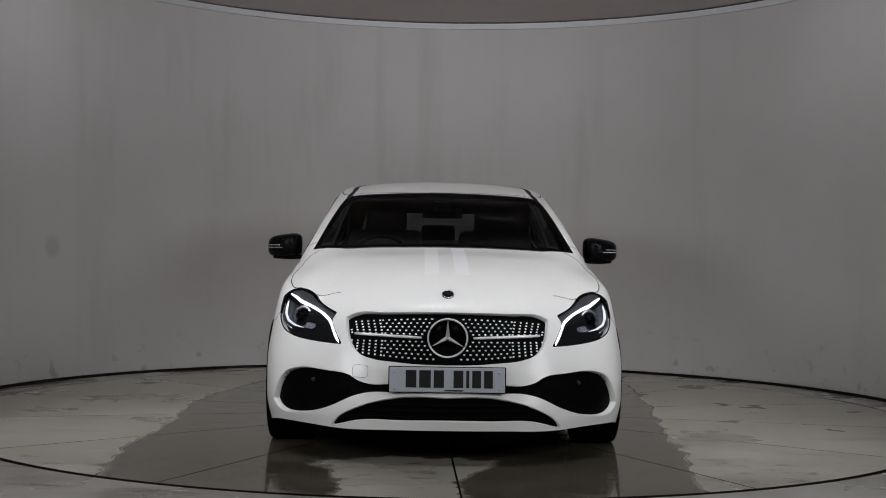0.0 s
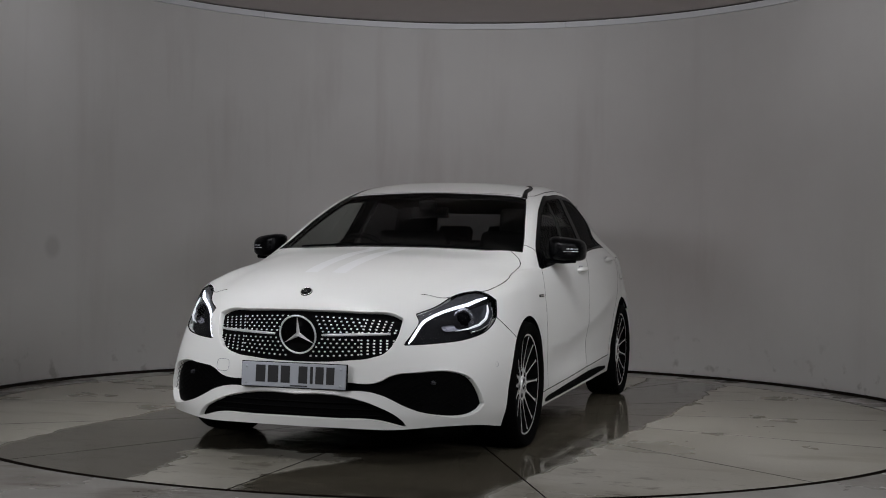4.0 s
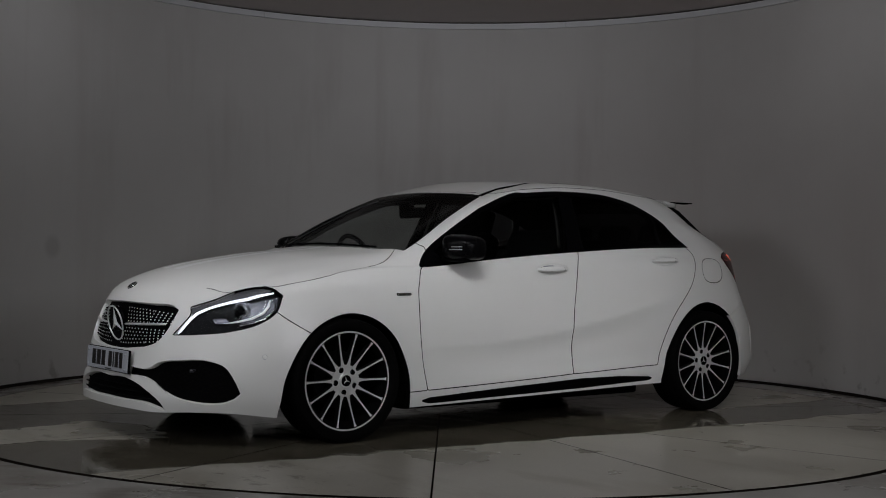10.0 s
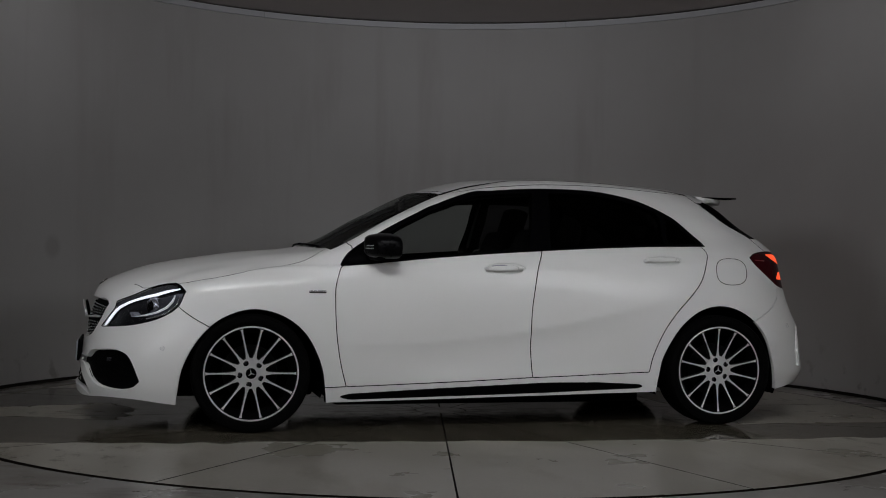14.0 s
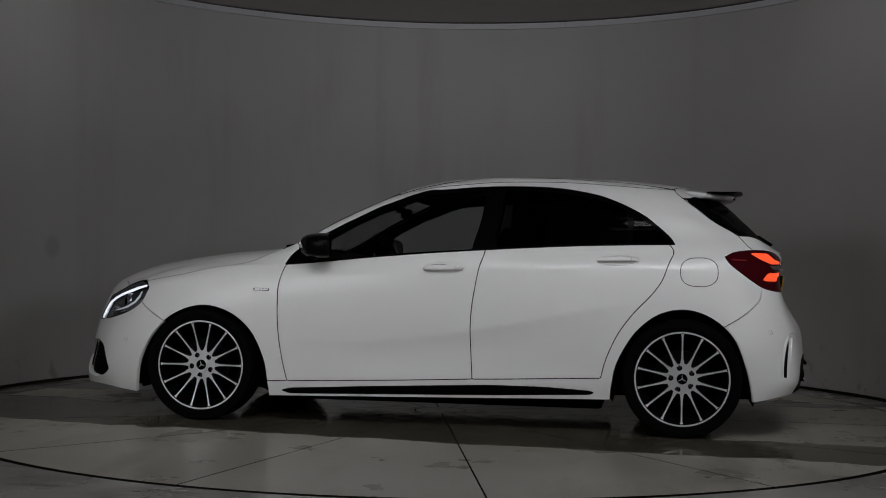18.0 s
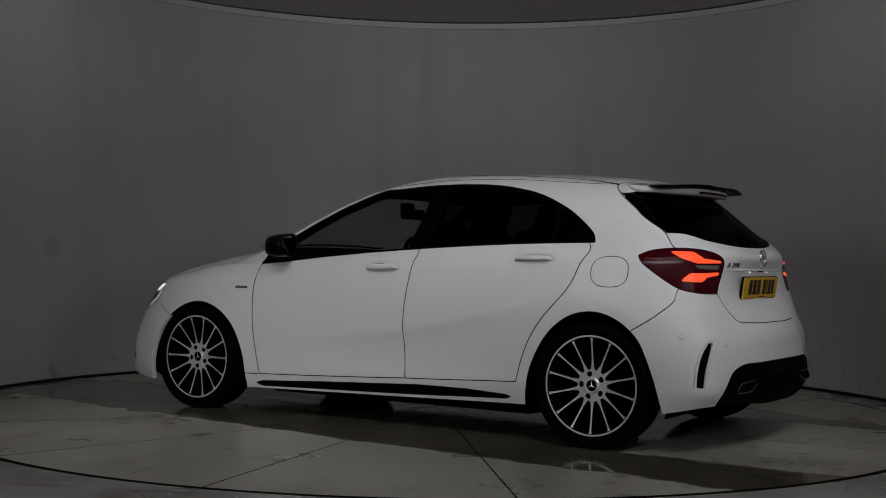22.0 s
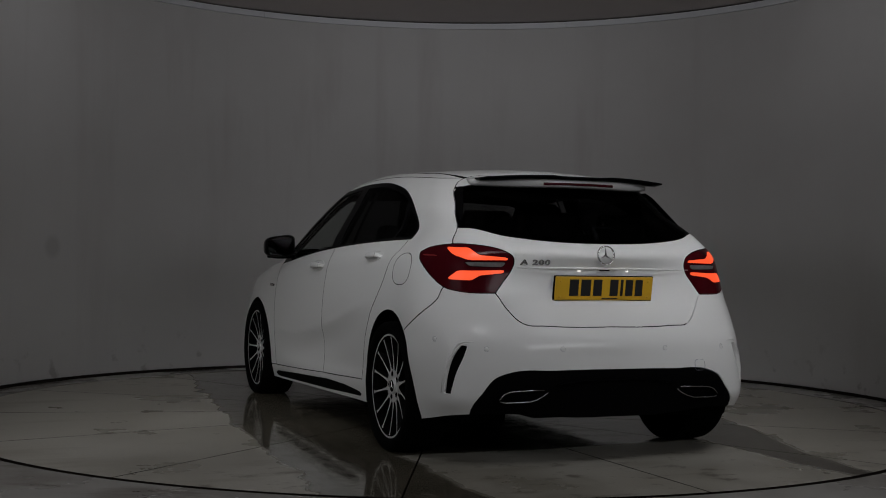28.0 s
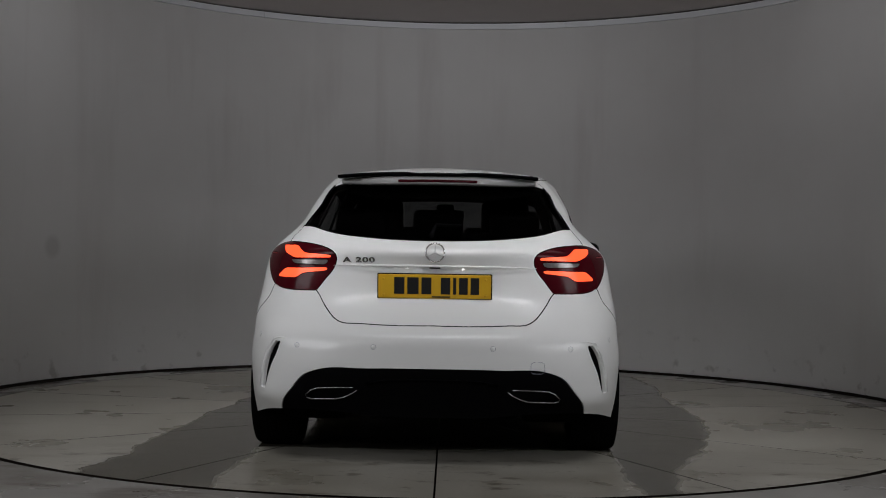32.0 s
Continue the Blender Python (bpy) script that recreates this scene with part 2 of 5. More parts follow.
def tube_along(points, radius, n=8, closed=False, flat=1.0):
    """A round or flattened rod through points."""
    pts = [Vector(p) for p in points]
    m = len(pts)
    verts, faces = [], []
    for i, p in enumerate(pts):
        a = pts[(i - 1) % m] if closed or i > 0 else p
        b = pts[(i + 1) % m] if closed or i < m - 1 else p
        t = (b - a).normalized()
        up = Vector((0, 0, 1)) if abs(t.z) < .9 else Vector((0, 1, 0))
        s = t.cross(up).normalized()
        u = s.cross(t)
        r = radius[i] if isinstance(radius, (list, tuple)) else radius
        for k in range(n):
            c = 2 * math.pi * k / n
            verts.append(p + s * (r * math.cos(c)) + u * (r * flat * math.sin(c)))
    for i in range(m if closed else m - 1):
        j = (i + 1) % m
        for k in range(n):
            l = (k + 1) % n
            faces.append((i * n + k, i * n + l, j * n + l, j * n + k))
    if not closed:
        faces.append(tuple(range(n))[::-1])
        faces.append(tuple((m - 1) * n + k for k in range(n)))
    return verts, faces


# ---- the studio drum ----
DRUM_X, DRUM_Y, DRUM_R = .03, .06, 3.15
DRUM_FROM, DRUM_TO = -38, 218  # degrees: the drum is open towards the camera


def arc_wall(name, r0, r1, z0, z1, mat, a0=DRUM_FROM, a1=DRUM_TO, n=160, label="", category="", kind=""):
    verts, faces = [], []
    for i in range(n + 1):
        a = radians(a0 + (a1 - a0) * i / n)
        for r, z in ((r0, z0), (r0, z1), (r1, z1), (r1, z0)):
            verts.append((DRUM_X + r * math.cos(a), DRUM_Y + r * math.sin(a), z))
    for i in range(n):
        for k in range(4):
            l = (k + 1) % 4
            faces.append((i * 4 + k, i * 4 + 4 + k, i * 4 + 4 + l, i * 4 + l))
    faces += [(3, 2, 1, 0), tuple(n * 4 + k for k in range(4))]
    ob = mesh_object(name, verts, faces, mat, smooth=False)
    d = ob.data
    d.polygons.foreach_set("use_smooth", [len(p.vertices) == 4 and abs(p.normal.z) < .5 for p in d.polygons])
    d.set_sharp_from_angle(angle=radians(40))
    return tagged(ob, label, category, "", kind)


arc_wall("wall_drum", DRUM_R, DRUM_R + .12, 0, 3.02, WALL_MAT, label="curved white painted studio wall, scuffed low down", category="wall", kind="structure")
arc_wall("baseboard", DRUM_R - .022, DRUM_R - .001, 0.0, .020, GAP_MAT, label="near-black strip at the wall's foot", category="baseboard", kind="structure")
# pale ring under the ceiling, in sections with a fine joint
joints = [DRUM_FROM, 20, 71.3, 120, 170, DRUM_TO]
ring = tagged(new("ceiling_ring"), "pale grey metal ring trim under the ceiling", "trim", "", "structure")
for a, b in zip(joints, joints[1:]):
    o = arc_wall("ring_section", DRUM_R - .03, DRUM_R - .002, 2.945, 2.992, RING_MAT, a + .03, b - .03, 48)
    o.parent = ring
arc_wall("shadow_gap", DRUM_R - .015, DRUM_R - .002, 2.993, 3.0, GAP_MAT, label="dark gap between ring trim and ceiling", category="trim", kind="structure")


def slab(name, x0, x1, y0, y1, z0, z1, mat, label, category):
    v = [(x, y, z) for z in (z0, z1) for y in (y0, y1) for x in (x0, x1)]
    f = [(0, 2, 3, 1), (4, 5, 7, 6), (0, 1, 5, 4), (1, 3, 7, 5), (3, 2, 6, 7), (2, 0, 4, 6)]
    return tagged(mesh_object(name, v, f, mat, smooth=False), label, category, "", "structure")


slab("ceiling", -7, 7, -11, 5, 3.003, 3.15, CEIL_MAT, "plain pinkish grey studio ceiling", "ceiling")
slab("wall_north", -7, 7, 5, 5.2, -.1, 3.15, ROOM_MAT, "plain grey room wall", "wall")
slab("wall_south", -7, 7, -11.2, -11, -.1, 3.15, ROOM_MAT, "plain grey room wall", "wall")
slab("wall_east", 7, 7.2, -11, 5, -.1, 3.15, ROOM_MAT, "plain grey room wall", "wall")
slab("wall_west", -7.2, -7, -11, 5, -.1, 3.15, ROOM_MAT, "plain grey room wall", "wall")

# floor with a round pit for the table
TABLE_R = 2.875


def ring_floor():
    n = 180
    verts, faces = [], []
    for i in range(n):
        a = 2 * math.pi * i / n
        c, s = math.cos(a), math.sin(a)
        far = min(14 / max(abs(c), 1e-6), 14 / max(abs(s), 1e-6))
        for r, z in ((TABLE_R + .036, -.12), (TABLE_R + .036, -.003), (TABLE_R + .040, 0), (far, 0)):
            verts.append((r * c, r * s, z))
    for i in range(n):
        j = (i + 1) % n
        for k in range(3):
            faces.append((i * 4 + k, j * 4 + k, j * 4 + k + 1, i * 4 + k + 1)[::-1])
    return mesh_object("floor", verts, faces, FLOOR_MAT, smooth=False)


tagged(ring_floor(), "worn grey concrete floor with brown stains", "floor", "", "structure")
pit_v = [((TABLE_R + .2) * math.cos(2 * math.pi * i / 90), (TABLE_R + .2) * math.sin(2 * math.pi * i / 90), -.12) for i in range(90)]
tagged(mesh_object("pit", pit_v, [tuple(range(90))], GAP_MAT, smooth=False), "dark pit under the turntable", "pit", "", "structure")

# turntable: fourteen wedge panels round a hub, joints between them
turntable = tagged(new("turntable"), "round damp concrete turntable with radial joints and wet patches", "turntable")
SECTORS, SEAM0 = 14, 0.8


def table_panel(i):
    step = 360 / SECTORS
    a0, a1, n = radians(SEAM0 + i * step), radians(SEAM0 + (i + 1) * step), 14
    half, edge = .0032, .0012
    verts, faces, rows = [], [], []
    for z, inset in ((0.0, edge), (-edge, 0.0), (-.06, 0.0)):
        loop = []
        r0, r1 = .16, TABLE_R
        for k in range(n + 1):
            a = a0 + (a1 - a0) * k / n
            loop.append(((r1 - inset), a))
        inner = [(r0 + inset, a0 + (a1 - a0) * k / 3) for k in range(3, -1, -1)]
        pts = []
        for r, a in loop + inner:
            off = half + inset
            aa = min(max(a, a0 + off / r), a1 - off / r)
            pts.append((r * math.cos(aa), r * math.sin(aa), z))
        rows.append(range(len(verts), len(verts) + len(pts)))
        verts += pts
    m = len(rows[0])
    faces.append(tuple(rows[0]))
    for p, q in zip(rows, rows[1:]):
        for k in range(m):
            l = (k + 1) % m
            faces.append((p[k], q[k], q[l], p[l]))
    ob = mesh_object("floor_panel", verts, faces, [TABLE_TOP, GAP_MAT], turntable, smooth=False)
    # all faces but the top are near-black
    ob.data.polygons.foreach_set("material_index", [0] + [1] * (len(faces) - 1))
    return ob


for i in range(SECTORS):
    table_panel(i)
hv, hf = revolve([(0.0, 0.0), (.152, 0.0), (.155, -.003), (.155, -.06)], 40)
hub = mesh_object("centre_disc", [(x, z, y) for x, y, z in hv], [f[::-1] for f in hf], TABLE_TOP, turntable, smooth=False)

# ---- the car ----
OX, OY = -.108, -.0076  # the car stands a little off the table's axis
SHIFT = Matrix.Translation((OX, OY, 0))
car = tagged(new("hatchback_car"), "white five-door hatchback with black trim parked on the turntable", "car")

# ---- the car's outer skin: rings of (x forward, y left, z up) from the lower edge to the roof's middle ----
# each ring runs over the left half from the middle of the nose to the middle of the tail
RINGS = [
    # lower edge
    [(2.275, 0, .165), (2.262, .25, .165), (2.205, .48, .163), (2.10, .66, .175), (1.95, .785, .172), (1.73, .845, .145), (1.35, .85, .145), (.95, .845, .15), (.35, .845, .162), (-.25, .845, .175), (-.85, .845, .188), (-1.35, .85, .195), (-1.72, .84, .20), (-1.90, .745, .235), (-1.985, .5, .24), (-2.02, .22, .22), (-2.03, 0, .22)],
    # lip and sill
    [(2.285, 0, .235), (2.268, .25, .235), (2.208, .485, .235), (2.108, .67, .24), (1.955, .80, .245), (1.735, .866, .235), (1.35, .875, .235), (.95, .862, .235), (.35, .862, .25), (-.25, .862, .265), (-.85, .862, .285), (-1.35, .864, .29), (-1.73, .854, .29), (-1.925, .765, .30), (-2.0, .5, .30), (-2.03, .22, .30), (-2.035, 0, .30)],
    # bumper's lower third
    [(2.258, 0, .34), (2.242, .25, .34), (2.19, .485, .34), (2.09, .665, .34), (1.95, .80, .345), (1.74, .868, .345), (1.35, .885, .345), (.95, .868, .34), (.35, .856, .345), (-.25, .856, .355), (-.85, .862, .375), (-1.35, .872, .375), (-1.735, .860, .375), (-1.92, .762, .385), (-2.01, .5, .395), (-2.04, .22, .40), (-2.045, 0, .40)],
    # hub caps' upper edge
    [(2.242, 0, .45), (2.226, .25, .45), (2.165, .485, .45), (2.065, .655, .45), (1.93, .785, .455), (1.735, .862, .46), (1.35, .887, .46), (.95, .868, .455), (.35, .858, .455), (-.25, .858, .46), (-.85, .868, .475), (-1.35, .874, .48), (-1.735, .858, .48), (-1.91, .75, .485), (-2.0, .5, .49), (-2.033, .22, .49), (-2.04, 0, .49)],
    # bumper sensors
    [(2.236, 0, .57), (2.212, .25, .57), (2.132, .485, .56), (2.025, .64, .56), (1.895, .765, .565), (1.72, .843, .57), (1.35, .878, .59), (.95, .868, .575), (.35, .868, .57), (-.25, .87, .575), (-.85, .876, .59), (-1.35, .870, .60), (-1.73, .842, .58), (-1.90, .738, .575), (-1.985, .48, .575), (-2.02, .22, .575), (-2.03, 0, .575)],
    # nose and arches' tops
    [(2.198, 0, .675), (2.172, .25, .675), (2.085, .485, .665), (1.975, .635, .66), (1.855, .748, .66), (1.70, .825, .665), (1.35, .865, .69), (.95, .862, .68), (.35, .868, .67), (-.25, .872, .67), (-.85, .878, .69), (-1.35, .862, .705), (-1.715, .825, .68), (-1.87, .715, .665), (-1.94, .48, .665), (-1.965, .22, .665), (-1.97, 0, .665)],
    # front of the bonnet, fender shoulders
    [(2.150, 0, .765), (2.115, .25, .765), (2.02, .47, .752), (1.915, .605, .748), (1.81, .712, .756), (1.67, .798, .765), (1.33, .842, .79), (.95, .85, .775), (.35, .862, .77), (-.25, .868, .77), (-.85, .868, .79), (-1.35, .85, .80), (-1.69, .80, .78), (-1.845, .69, .765), (-1.897, .48, .765), (-1.897, .22, .765), (-1.90, 0, .765)],
    # door handles
    [(1.96, 0, .855), (1.93, .24, .85), (1.85, .45, .835), (1.75, .575, .825), (1.66, .685, .83), (1.53, .762, .83), (1.25, .80, .862), (.92, .828, .865), (.35, .848, .87), (-.25, .855, .88), (-.85, .845, .90), (-1.33, .835, .90), (-1.66, .785, .885), (-1.82, .68, .87), (-1.88, .48, .87), (-1.882, .22, .87), (-1.885, 0, .87)],
    # belt line
    [(1.45, 0, .952), (1.43, .23, .948), (1.38, .42, .937), (1.31, .555, .932), (1.24, .65, .919), (1.16, .722, .908), (1.04, .778, .905), (.86, .803, .912), (.35, .818, .95), (-.25, .822, .98), (-.85, .79, .995), (-1.31, .775, .995), (-1.62, .755, .985), (-1.79, .655, .985), (-1.88, .45, .985), (-1.915, .22, .975), (-1.925, 0, .97)],
    # foot of the screens
    [(1.02, 0, 1.0), (1.01, .22, .998), (.985, .40, .993), (.955, .53, .988), (.93, .63, .99), (.905, .70, .988), (.87, .748, .98), (.77, .778, .975), (.33, .785, 1.02), (-.25, .785, 1.06), (-.83, .735, 1.08), (-1.27, .68, 1.085), (-1.56, .655, 1.09), (-1.725, .60, 1.07), (-1.81, .43, 1.05), (-1.85, .21, 1.035), (-1.86, 0, 1.03)],
    # half way up the windows
    [(.648, 0, 1.180), (.635, .21, 1.177), (.605, .38, 1.171), (.578, .50, 1.167), (.575, .58, 1.176), (.55, .64, 1.172), (.515, .68, 1.162), (.43, .70, 1.145), (.22, .71, 1.165), (-.28, .705, 1.20), (-.80, .68, 1.21), (-1.20, .635, 1.205), (-1.40, .60, 1.195), (-1.555, .545, 1.18), (-1.66, .41, 1.175), (-1.71, .2, 1.17), (-1.72, 0, 1.165)],
    # head of the screens
    [(.318, 0, 1.340), (.311, .2, 1.336), (.293, .36, 1.329), (.28, .47, 1.322), (.26, .535, 1.313), (.235, .575, 1.31), (.19, .60, 1.312), (.10, .615, 1.325), (-.05, .62, 1.335), (-.32, .615, 1.35), (-.75, .595, 1.345), (-1.08, .56, 1.32), (-1.27, .54, 1.30), (-1.42, .49, 1.29), (-1.50, .37, 1.30), (-1.55, .18, 1.305), (-1.565, 0, 1.305)],
    # roof edge
    [(.08, 0, 1.405), (.075, .18, 1.402), (.06, .32, 1.396), (.045, .42, 1.388), (.03, .475, 1.38), (.0, .51, 1.377), (-.05, .53, 1.38), (-.1, .54, 1.385), (-.2, .545, 1.392), (-.4, .54, 1.40), (-.72, .525, 1.395), (-.98, .50, 1.378), (-1.15, .475, 1.366), (-1.27, .42, 1.362), (-1.34, .33, 1.366), (-1.38, .16, 1.372), (-1.395, 0, 1.375)],
    # inner roof
    [(-.15, 0, 1.425), (-.155, .1, 1.425), (-.165, .2, 1.423), (-.18, .27, 1.42), (-.2, .31, 1.418), (-.22, .335, 1.417), (-.25, .35, 1.417), (-.29, .36, 1.418), (-.35, .365, 1.42), (-.45, .365, 1.421), (-.62, .35, 1.42), (-.78, .32, 1.418), (-.88, .28, 1.416), (-.95, .23, 1.416), (-1.0, .17, 1.417), (-1.03, .09, 1.418), (-1.04, 0, 1.419)],
    # middle of the roof
    [(-.5, 0, 1.438)] * 17,
]
NET = np.array(RINGS, float)
# the greenhouse and the rear haunches stand a little further out
COLUMN = np.array([0, 0, 0, .2, .5, .8, 1, 1, 1, 1, 1, 1, 1, .8, .4, 0, 0])
HAUNCH = np.array([0] * 10 + [.3, .8, 1, .8, .2, 0, 0])
for row, out in ((8, .003), (9, .008), (10, .017), (11, .022), (12, .023), (13, .012)):
    NET[row, :, 1] += out * COLUMN
for row, out in ((3, .006), (4, .010), (5, .014), (6, .016), (7, .016), (8, .014), (9, .010)):
    NET[row, :, 1] += out * HAUNCH
NET = np.concatenate([NET[:, 1:2] * (1, -1, 1), NET, NET[:, -2:-1] * (1, -1, 1)], 1)  # mirrored neighbours at both ends
NET = np.concatenate([2 * NET[:1] - NET[1:2], NET, NET[-2:-1] * (1, 1, 1)], 0)
NROW, NCOL = len(RINGS), 17


def knots(steps):
    return np.concatenate([[0], np.cumsum(steps)])


KU = knots(np.linalg.norm(np.diff(NET[1:10], axis=1), axis=2).mean(0))
KU -= KU[1]
KV = knots(np.maximum(np.linalg.norm(np.diff(NET, axis=0), axis=2).mean(1), .07))
KV -= KV[1]
UMAX, VMAX = KU[NCOL], KV[NROW]


def spline_weights(k, t):
    """Cubic weights through uneven knots: index of the first of four knots, and their weights."""
    i = np.clip(np.searchsorted(k, t, "right") - 1, 1, len(k) - 3)
    t0, t1, t2, t3 = k[i - 1], k[i], k[i + 1], k[i + 2]
    h = t2 - t1
    s = (t - t1) / h
    h00, h10, h01, h11 = 2 * s ** 3 - 3 * s ** 2 + 1, s ** 3 - 2 * s ** 2 + s, -2 * s ** 3 + 3 * s ** 2, s ** 3 - s ** 2
    # tangents by three-point differences
    a1, b1 = t1 - t0, h
    a2, b2 = h, t3 - t2
    m1 = (-b1 / a1 / (a1 + b1), (b1 - a1) / (a1 * b1), a1 / b1 / (a1 + b1))
    m2 = (-b2 / a2 / (a2 + b2), (b2 - a2) / (a2 * b2), a2 / b2 / (a2 + b2))
    w = np.stack([h10 * h * m1[0], h00 + h10 * h * m1[1] + h11 * h * m2[0], h01 + h10 * h * m1[2] + h11 * h * m2[1], h11 * h * m2[2]], -1)
    return i - 1, w


def crease(x, y, z, side):
    """Pressed lines of the flanks: how far the skin stands out there, in metres."""
    # shoulder line over the handles, and the line that falls from the rear arch to the front door
    shoulder = np.interp(x, (-1.5, -.9, .3, 1.5), (.955, .915, .845, .79))
    fall = np.interp(x, (-1.25, -.9, -.5, -.1, .35, .85), (.76, .69, .60, .525, .475, .47))
    a = .0012 * np.exp(-((z - shoulder) / .03) ** 2) * np.clip((x + 1.6) / .4, 0, 1) * np.clip((1.75 - x) / .4, 0, 1)
    d = z - fall
    b = .0065 * np.exp(-(np.sqrt(d * d + .00012) - .011) / .05)
    b = b - .0045 * np.exp(-((d + .10) / .07) ** 2)
    b = b * np.clip((x + 1.15) / .4, 0, 1) * np.clip((1.0 - x) / .3, 0, 1)
    return (a + b) * side


def skin(u, v):
    u, v = np.asarray(u, float), np.asarray(v, float)
    iu, wu = spline_weights(KU, np.clip(u, 0, UMAX))
    iv, wv = spline_weights(KV, np.clip(v, 0, VMAX))
    out = np.zeros(u.shape + (3,))
    for a in range(4):
        for b in range(4):
            out += (wv[..., a] * wu[..., b])[..., None] * NET[iv + a, iu + b]
    side = np.clip((out[..., 1] - .72) / .08, 0, 1)
    out[..., 1] += crease(out[..., 0], out[..., 1], out[..., 2], side)
    return out


def skin_normal(u, v, e=.004):
    du = skin(np.minimum(u + e, UMAX), v) - skin(np.maximum(u - e, 0), v)
    dv = skin(u, np.minimum(v + e, VMAX - .002)) - skin(u, np.maximum(np.minimum(v, VMAX - .006) - e, 0))
    n = np.cross(du, dv)
    n /= np.maximum(np.linalg.norm(n, axis=-1, keepdims=True), 1e-9)
    return n

# ---- panels: outlines in metres, laid on the skin; later outlines cut into earlier ones ----
N = None
BELOW = "below"
import collections
from mathutils import geometry
GU, GV = np.meshgrid(np.linspace(0, UMAX, 260), np.linspace(0, VMAX - .01, 170))
GS = skin(GU, GV)


def on_skin(pt, first=0.0, last=None):
    """(u, v) of the place on the skin nearest to pt; None leaves a coordinate free."""
    w = np.array([0.0 if c is None else 1.0 for c in pt])
    q = np.array([0.0 if c is None else c for c in pt])
    last = UMAX if last is None else last
    d = (((GS - q) * w) ** 2).sum(-1) + 9 * ((GU < first) | (GU > last))
    k = np.unravel_index(np.argmin(d), d.shape)
    u, v = GU[k], GV[k]
    for _ in range(6):
        e = 1e-3
        p0, pu, pv = skin(u, v), skin(u + e, v), skin(u, v + e)
        J = np.stack([(pu - p0) / e, (pv - p0) / e], 1) * w[:, None]
        r = (p0 - q) * w
        step = np.linalg.lstsq(J.T @ J + 1e-6 * np.eye(2), -J.T @ r, rcond=None)[0]
        u, v = np.clip(u + np.clip(step[0], -.03, .03), first, last), np.clip(v + np.clip(step[1], -.03, .03), 0, VMAX - .01)
    return float(u), float(v)


def smooth_run(p, n=6):
    """Round curves through a closed run of points; sharp corners stay."""
    e = np.roll(p, -1, 0) - p
    L = np.maximum(np.linalg.norm(e, axis=1), 1e-9)
    d = e / L[:, None]
    before = np.roll(d, 1, 0)
    soft_here = (d * before).sum(1) > .62
    t = d * np.roll(L, 1)[:, None] + before * L[:, None]
    t /= np.maximum(np.linalg.norm(t, axis=1, keepdims=True), 1e-9)
    out = []
    m = len(p)
    for i in range(m):
        j = (i + 1) % m
        a, b = (t[i] if soft_here[i] else d[i]) * L[i], (t[j] if soft_here[j] else d[i]) * L[i]
        for k in range(n):
            s = k / n
            out.append((2 * s ** 3 - 3 * s * s + 1) * p[i] + (s ** 3 - 2 * s * s + s) * a + (3 * s * s - 2 * s ** 3) * p[j] + (s ** 3 - s * s) * b)
    return np.array(out)


def outline(pts, soft=1, step=.05, round_off=True):
    """Close a list of skin points into a smooth loop in (u, v). y = 0 runs out over the middle, z = BELOW under the edge."""
    loop = []
    for x, y, z in pts:
        if z == BELOW:
            u, v = on_skin((x, y, .17))
            v = -.15
        else:
            u, v = on_skin((x, y, z))
            if y == 0:
                u = -.2 if x > -.5 else UMAX + .2
        loop.append((u, v))
    loop = smooth_run(np.array(loop)) if round_off else np.array(loop)
    dense = []
    for a, b in zip(loop, np.roll(loop, -1, 0)):
        k = max(1, int(np.ceil(np.linalg.norm(b - a) / step)))
        dense += [a + (b - a) * i / k for i in range(k)]
    loop = np.array(dense)
    for _ in range(soft):
        nxt = np.roll(loop, -1, 0)
        loop = np.stack([.75 * loop + .25 * nxt, .25 * loop + .75 * nxt], 1).reshape(-1, 2)
    return loop


def oval(x, z, rx, rz, power=2.6, n=28):
    out = []
    for i in range(n):
        a = 2 * math.pi * i / n
        c, s = math.cos(a), math.sin(a)
        out.append((x + rx * math.copysign(abs(c) ** (2 / power), c), N, z + rz * math.copysign(abs(s) ** (2 / power), s)))
    return out


def through_points(pts, n=7):
    """A smooth run of flank points (x, z) through the given ones; rows with BELOW stay as they are."""
    mid = [(x, z) for x, _, z in pts if z != BELOW]
    ext = [tuple(2 * a - b for a, b in zip(mid[0], mid[1]))] + mid + [tuple(2 * a - b for a, b in zip(mid[-1], mid[-2]))]
    out = [pts[0]]
    for k in range(1, len(ext) - 2):
        p0, p1, p2, p3 = (np.array(q) for q in ext[k - 1:k + 3])
        for i in range(n):
            t = i / n
            q = .5 * (2 * p1 + (p2 - p0) * t + (2 * p0 - 5 * p1 + 4 * p2 - p3) * t * t + (3 * p1 - p0 - 3 * p2 + p3) * t ** 3)
            out.append((float(q[0]), N, float(q[1])))
    return out + [(mid[-1][0], N, mid[-1][1]), pts[-1]]


